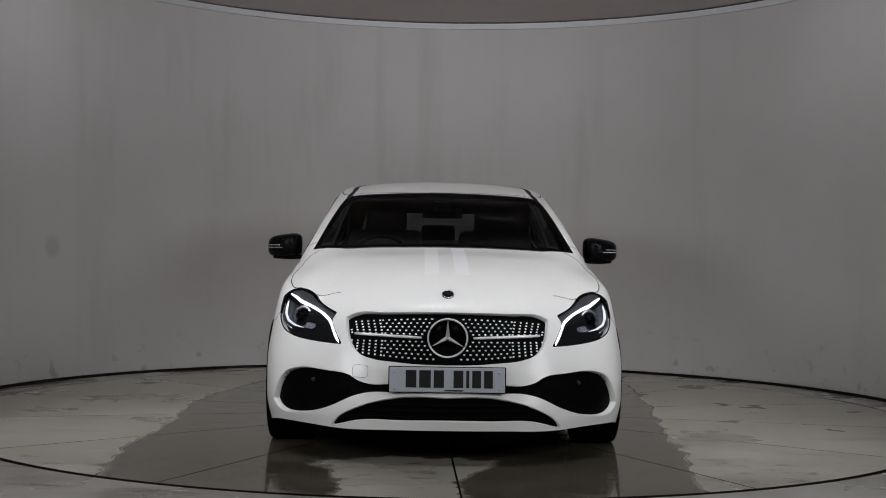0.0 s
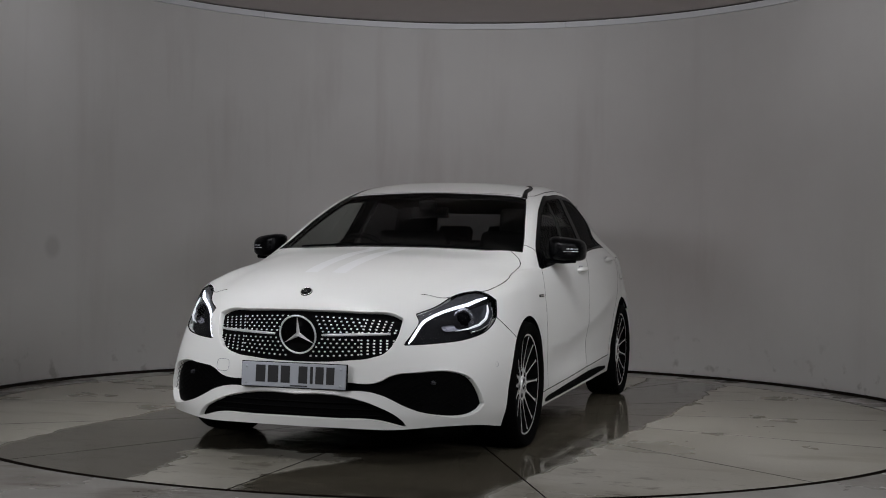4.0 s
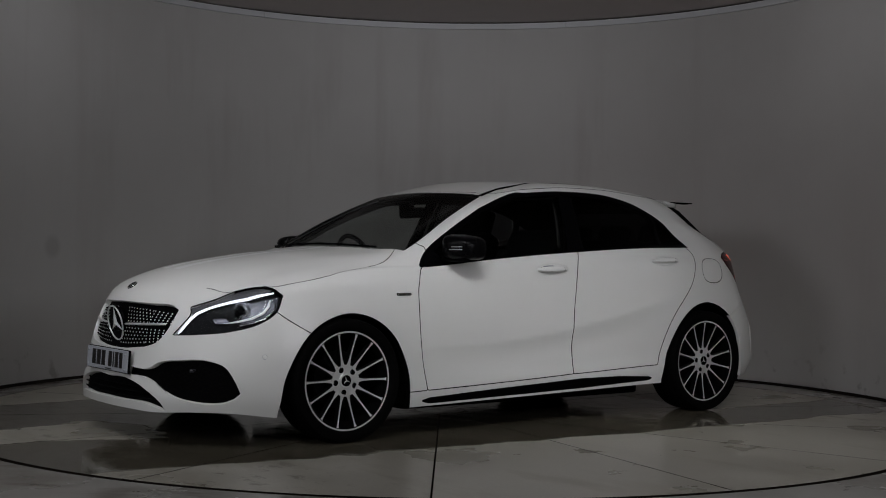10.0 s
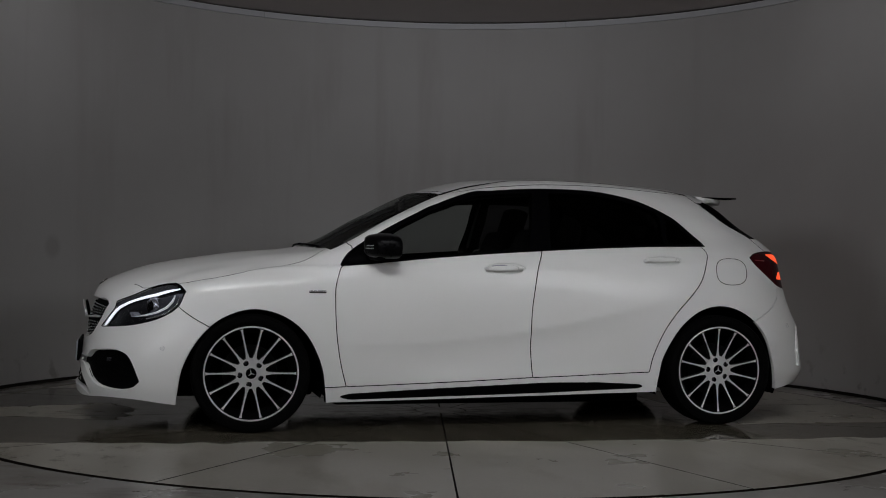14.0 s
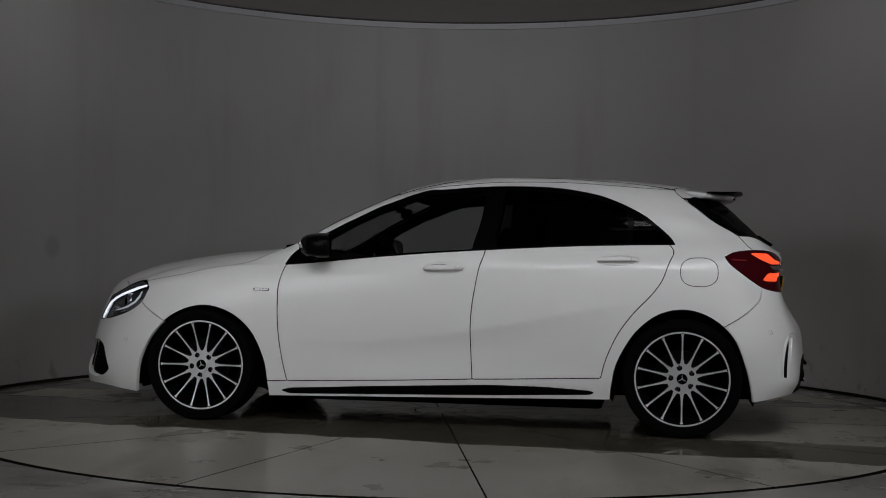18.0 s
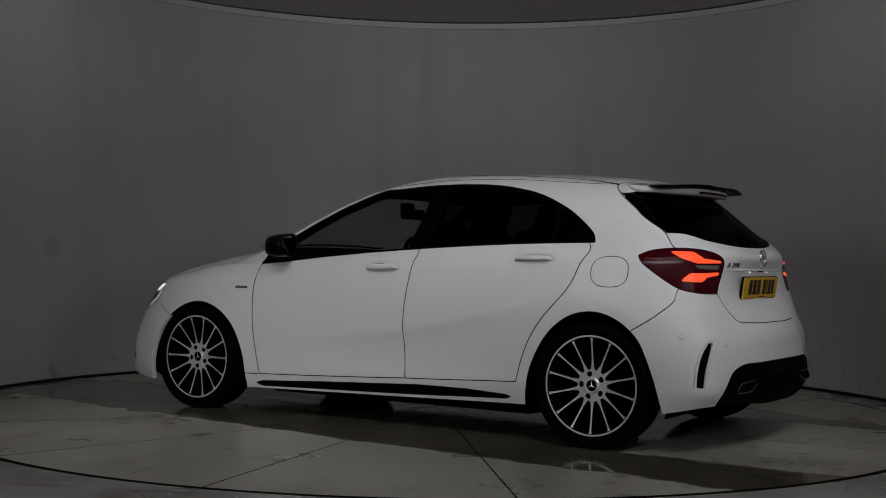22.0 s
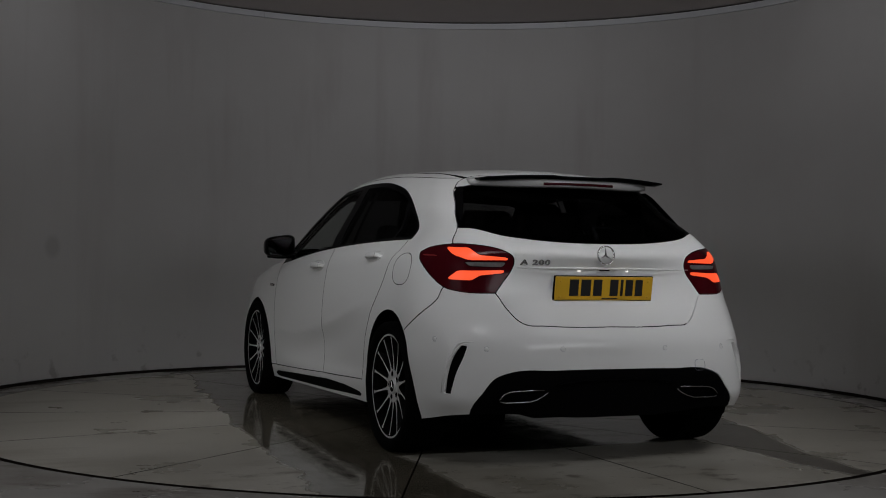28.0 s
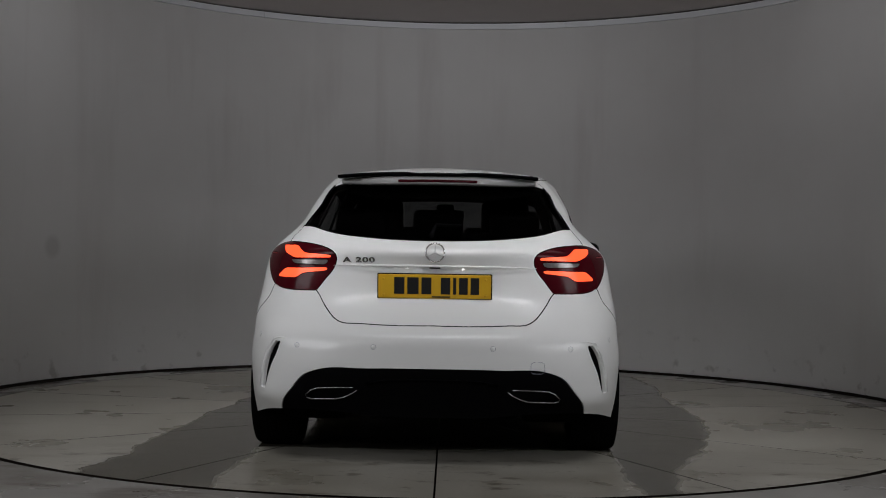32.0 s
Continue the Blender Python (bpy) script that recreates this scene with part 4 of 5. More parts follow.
def hub_face():
    """Bright hub plate with five bolt holes."""
    n, outer, hole_r, hole_at = 70, .081, .0150, .0605
    loops = [[(outer * math.sin(2 * math.pi * k / n), outer * math.cos(2 * math.pi * k / n)) for k in range(n)]]
    for h in range(5):
        a = 2 * math.pi * h / 5 + .25
        cx, cz = hole_at * math.sin(a), hole_at * math.cos(a)
        loops.append([(cx + hole_r * math.sin(2 * math.pi * k / 16), cz + hole_r * math.cos(2 * math.pi * k / 16)) for k in range(16)])
    verts, edges = [], []
    for lp in loops:
        k = len(verts)
        verts += [Vector(p) for p in lp]
        edges += [(k + i, k + (i + 1) % len(lp)) for i in range(len(lp))]
    res = geometry.delaunay_2d_cdt(verts, edges, [], 0, 1e-6, False)
    faces = []
    for f in res[2]:
        c = sum((res[0][i] for i in f), Vector((0, 0))) / len(f)
        if c.length < outer and all((c - Vector((hole_at * math.sin(2 * math.pi * h / 5 + .25), hole_at * math.cos(2 * math.pi * h / 5 + .25)))).length > hole_r * .97 for h in range(5)):
            faces.append(tuple(f)[::-1])
    pts = [(p.x, .8475, p.y) for p in res[0]]
    return pts, faces


SPOKES = [machined_spoke(i) for i in range(14)]
MESH_CACHE = {}


def cached(name, key, verts, faces, mats, smooth=True, index=None):
    if key not in MESH_CACHE:
        d = bpy.data.meshes.new(name)
        d.from_pydata([tuple(v) for v in verts], [], [tuple(f) for f in faces])
        for m in mats:
            d.materials.append(m)
        d.polygons.foreach_set("use_smooth", [smooth] * len(d.polygons))
        if index:
            d.polygons.foreach_set("material_index", index)
        d.update()
        d.set_sharp_from_angle(angle=radians(35))
        MESH_CACHE[key] = d
    return MESH_CACHE[key]


def piece(name, mesh, parent, at=None, label=""):
    ob = new(name, mesh)
    ob.parent = parent
    if at is not None:
        ob.matrix_basis = at
    if label:
        ob["label"] = label
    return ob


def star_points(r):
    """Flat three-pointed star, radius r, as an outline in its own plane."""
    out = []
    for k in range(3):
        a = 2 * math.pi * k / 3
        out += [(r * math.sin(a), r * math.cos(a)), (r * .13 * math.sin(a + math.pi / 3), r * .13 * math.cos(a + math.pi / 3))]
    return out


def star_solid(r, depth):
    """Three-pointed star with ridged arms, facing +y."""
    pts = star_points(r)
    verts = [(x, 0, z) for x, z in pts] + [(0, depth, 0)]
    faces = [((i + 1) % 6, i, 6) for i in range(6)]
    return verts, faces


TREAD = [(.236, .735), (.252, .705), (.285, .668), (.306, .668), (.313, .676), (.3165, .70), (.318, .745), (.318, .76), (.316, .762), (.316, .768), (.318, .77), (.318, .80), (.316, .802), (.316, .808), (.318, .81), (.3165, .855), (.313, .874), (.306, .885), (.294, .888), (.275, .886), (.262, .878), (.254, .868), (.25, .86), (.245, .84)]
BARREL = [(.244, .868), (.2535, .868), (.2555, .862), (.252, .850), (.240, .843), (.232, .80), (.225, .68), (.215, .68), (.215, .82), (.238, .86)]


def wheel(x, z, rear, turn):
    at = SHIFT @ pose(x, 0, z, 0, turn, 0)
    v, f = revolve(BARREL, 96, True)
    w = piece("wheel", cached("wheel", "barrel", v, f, [DARK]), car, at, "black multi-spoke alloy wheel with machined spokes")
    v, f = revolve([(.2445, .8685), (.2485, .8695), (.2535, .8688)], 96)
    piece("rim_lip", cached("rim_lip", "lip", v, [q[::-1] for q in f], [SATIN]), w, None, "bright machined rim edge")
    v, f = revolve(TREAD, 96)
    piece("tyre", cached("tyre", "tyre", v, f, [RUBBER]), w, None, "black low-profile tyre")
    for i, (v, f, m) in enumerate(SPOKES):
        piece("spoke", cached("spoke", ("spoke", i), v, f, [SATIN, RIM_BLACK], False, m), w)
    v, f = hub_face()
    piece("hub_plate", cached("hub_plate", "hub", v, f, [SATIN], False), w, None, "machined hub plate")
    v, f = revolve([(0, .800), (.0815, .800), (.0815, .8465)], 40)
    piece("hub_back", cached("hub_back", "hubback", v, f, [RIM_BLACK]), w)
    v, f = revolve([(0, .8545), (.030, .8545), (.0305, .8525), (.037, .8535), (.040, .851), (.040, .84)], 40)
    piece("centre_cap", cached("centre_cap", "cap", v, [q[::-1] for q in f], [SATIN]), w, None, "bright ringed wheel cap with star")
    v, f = revolve([(0, .8549), (.0285, .8549), (.0295, .8535)], 40)
    piece("cap_face", cached("cap_face", "capface", v, [q[::-1] for q in f], [GLOSS_BLACK]), w, None, "black cap face")
    v, f = star_solid(.027, .0035)
    piece("cap_star", cached("cap_star", "capstar", [(a, b + .8550, c) for a, b, c in v], f, [PLATED], False), w)
    v, f = revolve([(0, .838), (.010, .838), (.0105, .82)], 6)
    for h in range(5):
        a = 2 * math.pi * h / 5 + .25
        piece("wheel_bolt", cached("wheel_bolt", "bolt", v, [q[::-1] for q in f], [LAMP_DARK], False), w, Matrix.Translation((.0605 * math.sin(a), -.012, .0605 * math.cos(a))))
    v, f = revolve([(.06, .775), (.145, .775), (.147, .772), (.147, .755), (.06, .755)], 64)
    piece("brake_disc", cached("brake_disc", "disc", v, [q[::-1] for q in f], [DISC_METAL]), w, None, "dark steel brake disc")
    v, f = revolve([(0, .70), (.228, .70)], 48)
    piece("wheel_back", cached("wheel_back", "wback", v, [q[::-1] for q in f], [DARK]), w)
    return w


left_front = wheel(1.35, .313, False, 12.86)
left_rear = wheel(-1.35, .316, True, 0)
for src, x, z, spin in ((left_front, 1.35, .313, 20), (left_rear, -1.35, .316, 5)):
    copy_thing(src, SHIFT @ pose(x, 0, z, 0, 0, 180) @ pose(0, 0, 0, 0, spin, 0))


# wheel-house liners and underside
def liner(x):
    n, r = 26, .40
    for side in (1, -1):
        verts, faces = [], []
        for i in range(n + 1):
            a = math.pi * (-.12 + 1.24 * i / n)
            for y in (.815, .42):
                verts.append((x + r * math.cos(a), side * y, .31 + r * .93 * math.sin(a)))
        for i in range(n):
            faces.append((2 * i, 2 * i + 1, 2 * i + 3, 2 * i + 2))
        faces.append(tuple(2 * i + 1 for i in range(n + 1)))
        mesh_object("wheel_house", verts, faces, DARK, car, "black wheel-house liner", True, None, SHIFT)


liner(1.345)
liner(-1.352)
UNDER = [(2.18, .40), (2.0, .66), (1.745, .78), (1.745, .43), (.94, .43), (.94, .80), (-.965, .80), (-.965, .43), (-1.73, .43), (-1.74, .66), (-1.80, .55), (-1.84, .3)]
uv_ = [(x, y, .185 if x > -1 else .30) for x, y in UNDER] + [(x, -y, .185 if x > -1 else .30) for x, y in UNDER[::-1]]
mesh_object("underbody", uv_ + [(x, y, z + .06) for x, y, z in uv_], [tuple(range(24))[::-1], tuple(range(24, 48))] + [(i, (i + 1) % 24, 24 + (i + 1) % 24, 24 + i) for i in range(24)], DARK, car, "black underbody tray", False, None, SHIFT)


part("floor_tray", box_bm(1.80, 1.38, .09, .02), DARK, car, "black tray under the cabin floor", SHIFT @ pose(-.02, 0, .165))
part("exhaust_tunnel", box_bm(.85, .62, .10, .02), DARK, car, "black rear silencer and axle", SHIFT @ pose(-1.36, 0, .24))
part("engine_tray", box_bm(.80, .80, .06, .02), DARK, car, "black tray under the engine", SHIFT @ pose(1.36, 0, .175))


# ---- things on the skin ----
def skin_frame(pt, proud=0.0):
    """Pose on the skin near pt: y looks out of the skin, x runs level with the ground."""
    u, v = on_skin(pt)
    p, n = skin(u, v), skin_normal(np.array([u]), np.array([v]))[0]
    n = Vector(n)
    x = Vector((0, 0, 1)).cross(n)
    x = x.normalized() if x.length > .05 else Vector((0, -1, 0))
    z = n.cross(x) * -1
    z = x.cross(n)
    m = Matrix((x, n, z)).transposed().to_4x4()
    m.translation = Vector(p) + n * proud
    return m


FLIP = Matrix.Diagonal((1, -1, 1, 1))


def both_sides(name, verts, faces, mat, m, parents, label="", smooth=True):
    """The same piece on the left flank and, mirrored, on the right."""
    pts = [m @ Vector(v) for v in verts]
    sub = parents[0] is not car
    mesh_object(name, pts, faces, mat, parents[0], label, smooth, None, None if sub else SHIFT)
    mesh_object(name, [(p.x, -p.y, p.z) for p in pts], [tuple(f)[::-1] for f in faces], mat, parents[1], label, smooth, None, None if sub else SHIFT)


def grip(length):
    """Pull handle: a bowed bar with a flat outer face, thick ends on the skin."""
    n, verts, faces = 14, [], []
    for i in range(n + 1):
        s = i / n
        x = (s - .5) * length
        bow = .019 * (1 - (2 * s - 1) ** 4) + .004
        h = .0165 * (1 - .55 * abs(2 * s - 1) ** 3)
        for k in range(10):
            a = 2 * math.pi * k / 10
            verts.append((x, bow + .009 * math.cos(a) - (.012 if s in (0, 1) else 0), h * math.sin(a)))
    for i in range(n):
        for k in range(10):
            l = (k + 1) % 10
            faces.append((i * 10 + k, i * 10 + l, i * 10 + 10 + l, i * 10 + 10 + k))
    faces += [tuple(range(10))[::-1], tuple(n * 10 + k for k in range(10))]
    return verts, faces


def dish(rx, rz, n=24, depth=.002):
    """Shallow shaded cup behind a handle."""
    verts = [(0, -depth, 0)] + [(rx * math.cos(2 * math.pi * k / n), .0012, rz * math.sin(2 * math.pi * k / n)) for k in range(n)]
    return verts, [(0, 1 + (k + 1) % n, 1 + k) for k in range(n)]


for pt, doors in (((-.045, N, .886), front_doors), ((-.998, N, .9435), rear_doors)):
    m = skin_frame(pt)
    tilt = Matrix.Rotation(radians(1.5), 4, "Y")
    both_sides("door_handle", *grip(.225), PAINT, m @ tilt, doors)
    rim_pts = [(.005 + .120 * math.cos(2 * math.pi * k / 32), .0004, -.004 + .032 * math.sin(2 * math.pi * k / 32)) for k in range(32)]
    v, f = tube_along(rim_pts, .0022, 6, True)
    both_sides("handle_cup_rim", v, f, PAINT, m @ tilt, doors)
    # grey bar: the shade under the grip, put in as colour
    v, f = tube_along([(-.07, .004, -.019), (-.04, .006, -.0195), (0, .006, -.0195), (.02, .004, -.019)], [.001, .005, .005, .001], 6)
    both_sides("handle_shade", v, f, LAMP_GREY, m @ tilt, doors, "grey bar coloured as the shade under the handle")
    v, f = tube_along([(.070, .022, .015), (.078, .0265, .006), (.074, .028, -.003), (.062, .026, -.011), (.045, .022, -.0155)], .0009, 5)
    both_sides("handle_joint", v, f, PLASTIC, m @ tilt, doors, "fine joint of the lock cap")
    v, f = revolve([(0, .016), (.006, .016), (.0065, .012)], 12)
    both_sides("lock_cap", [(a - .09, b + .004, c - .012) for a, b, c in v], [q[::-1] for q in f], PAINT, m @ tilt, doors)

# badge on the fender, parking sensors
bv = box_bm(.092, .006, .014, .003)
bverts, bfaces = [tuple(v.co) for v in bv.verts], [tuple(v.index for v in f.verts) for f in bv.faces]
bv.verts.index_update()
bfaces = [tuple(v.index for v in f.verts) for f in bv.faces]
bv.free()
both_sides("side_badge", bverts, bfaces, GLOSS_BLACK, skin_frame((1.0, N, .7505), .003), fenders, "small black badge strip")
both_sides("badge_inlay", [(x * .88, y * .6 + .0025, z * .6) for x, y, z in bverts], bfaces, CHROME, skin_frame((1.0, N, .7505), .003), fenders, "bright inlay")


def sensor(pt, parent, mat=PAINT):
    v, f = revolve([(0, .0010), (.0095, .0009), (.0105, 0), (.0112, 0), (.0112, -.001), (.0135, -.001), (.0135, .0002)], 20)
    m = skin_frame(pt)
    for k in (1, -1):
        pts = [m @ Vector(q) for q in v]
        mesh_object("parking_sensor", [(p.x, p.y * k, p.z) for p in pts], [q[::-1] for q in f] if k == 1 else f, mat, parent, "", True)
        r, rf = revolve([(.0110, .0005), (.0122, .0005)], 20)
        pts = [m @ Vector(q) for q in r]
        mesh_object("sensor_groove", [(p.x, p.y * k, p.z) for p in pts], [q[::-1] for q in rf] if k == 1 else rf, LAMP_GREY, parent, "", True)


sensor((1.814, N, .448), front_bumper)
for pt in ((-1.81, N, .575), (-1.967, .626, .537), (-2.02, .27, .536)):
    sensor(pt, rear_bumper)
v, f = revolve([(0, .004), (.009, .003), (.011, -.02)], 16)
m = Matrix.Translation((2.095, .615, .374)) @ Matrix.Rotation(radians(-90), 4, "Z")
both_sides("intake_sensor", v, [q[::-1] for q in f], LAMP_DARK, m, intakes, "dark sensor in the intake")

# towing-eye covers
def line_loop(pts, r=.0011):
    return tube_along(pts, r, 5, True)


def cover_line(cx, cz, w, h, x_sign, parent):
    pts = []
    for k in range(20):
        a = 2 * math.pi * k / 20
        c, s = math.cos(a), math.sin(a)
        y = cx + w * math.copysign(abs(c) ** .5, c)
        z = cz + h * math.copysign(abs(s) ** .5, s)
        u, v = on_skin((None, abs(y), z), 0, UMAX * .3) if x_sign > 0 else (None, None)
        if x_sign > 0:
            p = skin(u, v)
        else:
            d = np.where(GU > UMAX * .7, ((GS[..., 1] - abs(y)) ** 2 + (GS[..., 2] - z) ** 2), 9)
            i = np.unravel_index(np.argmin(d), d.shape)
            p = GS[i]
        pts.append((float(p[0]) + .0006 * x_sign, y, z))
    v, f = line_loop(pts)
    mesh_object("towing_cover", v, f, LAMP_GREY, parent, "round-cornered cover outline")


cover_line(-.395, .425, .036, .028, 1, front_bumper)
cover_line(-.475, .452, .032, .026, -1, rear_bumper)

# ---- front: star, grille bars and studs ----
emblem = part("front_emblem", box_bm(.02, .03, .03, .004), GLOSS_BLACK, grille_back, "bright star in a ring")
emblem.matrix_basis = pose(2.212, 0, .584, 0, 12, 0)
ring_pts = [(.012, .089 * math.cos(2 * math.pi * k / 64), .089 * math.sin(2 * math.pi * k / 64)) for k in range(64)]
v, f = tube_along(ring_pts, .0043, 10, True)
o = mesh_object("emblem_ring", v, f, PLATED, grille_back, "chrome ring")
o.matrix_basis = pose(2.217, 0, .584, 0, 12, 0)
v, f = star_solid(.087, .016)
o = mesh_object("emblem_star", [(y + .006, -x, z) for x, y, z in v], f, PLATED, grille_back, "chrome three-pointed star", False)
o.matrix_basis = pose(2.217, 0, .584, 0, 12, 0)
for side in (1, -1):
    pts = []
    for k in range(9):
        y = .118 + .307 * k / 8
        u, v_ = on_skin((None, y, .582 + .011 * k / 8), 0, UMAX * .3)
        p = skin(u, v_)
        pts.append((float(p[0]) - .004, side * y, .582 + .011 * k / 8))
    v, f = tube_along(pts, [.0045] + [.0062] * 7 + [.005], 8, False, 1.0)
    mesh_object("grille_bar", v, f, PLATED, grille_back, "chrome grille bar")


def grille_studs():
    """Rows of little bright pins, five over and five under the bar, that follow the grille's bow."""
    for side in (1, -1):
        for col in range(15):
            for row in (-5, -4, -3, -2, -1, 1, 2, 3, 4, 5):
                t = (abs(row) - 1) / 4.0
                y = .046 + .0285 * col + .012 * t * (1 if row < 0 else .3) + (.014 if row % 2 else 0) * (col < 9)
                top, low = .672 - .024 * (y / .46) ** 2, .484 + .036 * (y / .46) ** 2
                z = .602 + (top - .602) * t if row < 0 else .566 - (.566 - low) * t
                if (y ** 2 + (z - .584) ** 2) ** .5 < .101:
                    continue
                edge = .462 - .09 * max(0, (.56 - z) / .08) ** 2 - (.015 if z > .66 else 0)
                if y > edge - .012 or z < .474 + .04 * (y / .42) ** 3:
                    continue
                u, v_ = on_skin((None, y, z), 0, UMAX * .3)
                p, nn = skin(u, v_), skin_normal(np.array([u]), np.array([v_]))[0]
                nv = Vector((nn[0], nn[1] * side, nn[2]))
                across = nv.cross(Vector((0, 0, 1))).normalized()
                pin = Matrix((across, nv, across.cross(nv))).transposed().to_4x4()
                pin.translation = Vector((float(p[0]), side * y, z)) - nv * .022
                piece("grille_pin", PIN, grille_back, pin)


pv, pf = revolve([(0, .0058), (.0040, .0056), (.0056, .0046), (.0058, -.009)], 10)
pv = [(a, b, c * .74) for a, b, c in pv]
PIN = cached("grille_pin", "pin", pv, [q[::-1] for q in pf], [PIN_METAL, DARK], True, [0, 0, 1] * 10)
grille_studs()
# black disc behind the star, lattice in the intakes
v, f = revolve([(0, .002), (.086, .002), (.088, -.01)], 48)
o = mesh_object('emblem_disc', [(b, -a, c) for a, b, c in v], [q[::-1] for q in f], GLOSS_BLACK, grille_back, 'black disc behind the star')
o.matrix_basis = pose(2.217, 0, .584, 0, 12, 0)


def lattice(parent_pair, y0, y1, z0, z1, pitch=.022):
    for side, parent in zip((1, -1), parent_pair):
        verts, faces = [], []
        for slope in (1, -1):
            c = z0 - (y1 - y0) * .55
            while c < z1 + (y1 - y0) * .55:
                pts = []
                for i in range(15):
                    y = y0 + (y1 - y0) * i / 14
                    z = c + slope * (y - y0) * .55 if slope > 0 else c + (y1 - y) * .55
                    if z0 < z < z1 - (.05 * (y < y0 + .1)):
                        u, v_ = on_skin((None, y, z), 0, UMAX * .3)
                        p = skin(u, v_)
                        pts.append((float(p[0]) - .020, side * y, z))
                if len(pts) > 2:
                    v, f = tube_along(pts, .0017, 4)
                    k = len(verts)
                    verts += v
                    faces += [tuple(i + k for i in q) for q in f]
                c += pitch
        mesh_object("intake_mesh", verts, faces, DARK, parent, "black diamond mesh")


lattice(intakes, .44, .76, .262, .415)
for k in range(3):
    z = .225 + .026 * k
    pts = []
    for i in range(11):
        y = -.42 + .84 * i / 10
        u, v_ = on_skin((None, abs(y), z), 0, UMAX * .3)
        pts.append((float(skin(u, v_)[0]) - .02, y, z))
    v, f = tube_along(pts, .004, 5)
    mesh_object("intake_slat", v, f, DARK, lower_intake)

# bonnet badge
u, v_ = on_skin((None, 0, .775), 0, .6)
nb = skin_normal(np.array([u]), np.array([v_]))[0]
v, f = revolve([(0, .004), (.018, .004), (.0185, .003), (.0235, .003), (.025, .0055), (.028, .005), (.0285, 0)], 36)
badge_at = Matrix.Translation(Vector(skin(u, v_))) @ Vector(nb).to_track_quat("Y", "Z").to_matrix().to_4x4()
mesh_object("bonnet_badge", [badge_at @ Vector(q) for q in v], [q[::-1] for q in f], RIM_BLACK, front_bumper, "small round dark badge")
v, f = tube_along([badge_at @ Vector((.0262 * math.cos(2 * math.pi * k / 28), .005, .0262 * math.sin(2 * math.pi * k / 28))) for k in range(28)], .0022, 6, True)
mesh_object("badge_ring", v, f, CHROME, front_bumper, "thin chrome ring")
v, f = star_solid(.016, .003)
mesh_object("badge_star", [badge_at @ Vector((a, b + .0042, c)) for a, b, c in v], f, CHROME, front_bumper, "bright star", False)


# two pale stripes along the bonnet: a ceiling reflection put into colour
for side in (1, -1):
    rows_, cols_ = 26, 4
    sv = []
    for i in range(rows_ + 1):
        for j in range(cols_ + 1):
            u, v_ = on_skin((1.025 + .90 * i / rows_, .038 + .070 * j / cols_, None), 0, UMAX * .4)
            q = Vector(skin(u, v_)) + Vector(skin_normal(np.array([u]), np.array([v_]))[0]) * .0006
            sv.append((q.x, q.y * side, q.z))
    sf = [(i * 5 + j, i * 5 + j + 1, i * 5 + j + 6, i * 5 + j + 5)[::-side] for i in range(rows_) for j in range(cols_)]
    mesh_object("bonnet_sheen", sv, sf, SHEEN_PAINT, bonnet, "faint pale stripe, a painted reflection")


# ---- number plates: plain bars in place of characters ----
def number_plate(name, at, sheet, label, widths):
    bm = box_bm(.012, .52, .111, .004)
    plate = part(name, bm, sheet, car, label, SHIFT @ at)
    y = .205
    for w in widths:
        if w > 0:
            part("dark_bar", box_bm(.002, w, .078, .0008), INK, plate, "", Matrix.Translation((.0068, y - w / 2, .004)))
            y -= w + .013
        else:
            y += w
    part("maker_bar", box_bm(.002, .085, .006, .0005), INK, plate, "", Matrix.Translation((.0068, .03, -.047)))
    for sy, sz in ((.235, .035), (.235, -.040), (-.235, .035), (-.235, -.040)):
        v, f = revolve([(0, .004), (.004, .0038), (.006, .002), (.0062, 0)], 14)
        mesh_object("plate_screw", [(b + .006, -a + sy, c + sz) for a, b, c in v], f, PLATE_WHITE if "front" in label else sheet, plate, "plastic plate screw")
    part("plate_backing", box_bm(.012, .530, .119, .005), PLASTIC, plate, "black plate backing", Matrix.Translation((-.007, 0, 0)))
    return plate


CHARS = (.040, .040, .014, .044, -.030, .046, .052, .048)
number_plate("number_plate", pose(2.268, 0, .396, 0, -3, 0), PLATE_WHITE, "white front number plate with dark bars", CHARS)
number_plate("number_plate", pose(-1.914, 0, .812, 0, 8, 180), PLATE_YELLOW, "yellow rear number plate with dark bars", CHARS)

# ---- headlamp insides ----
GUIDE = [(1.724, .757, .755), (1.79, .727, .742), (1.845, .701, .727), (1.90, .66, .714), (1.956, .620, .698), (2.0, .588, .680), (2.042, .556, .655), (2.068, .538, .625), (2.09, .527, .595), (2.108, .514, .568), (2.120, .506, .552)]
ACCENT = [(1.735, .80, .715), (1.745, .805, .675), (1.79, .793, .632), (1.84, .772, .612), (1.90, .737, .597)]


def inside_lamp(pts, depth):
    out = []
    for p in pts:
        u, v_ = on_skin(p)
        out.append(Vector(skin(u, v_)) - Vector(skin_normal(np.array([u]), np.array([v_]))[0]) * depth)
    return out


def lamp_inside(name, v, f, mat, label=""):
    both_sides(name, v, f, mat, Matrix.Identity(4), headlamps, label)


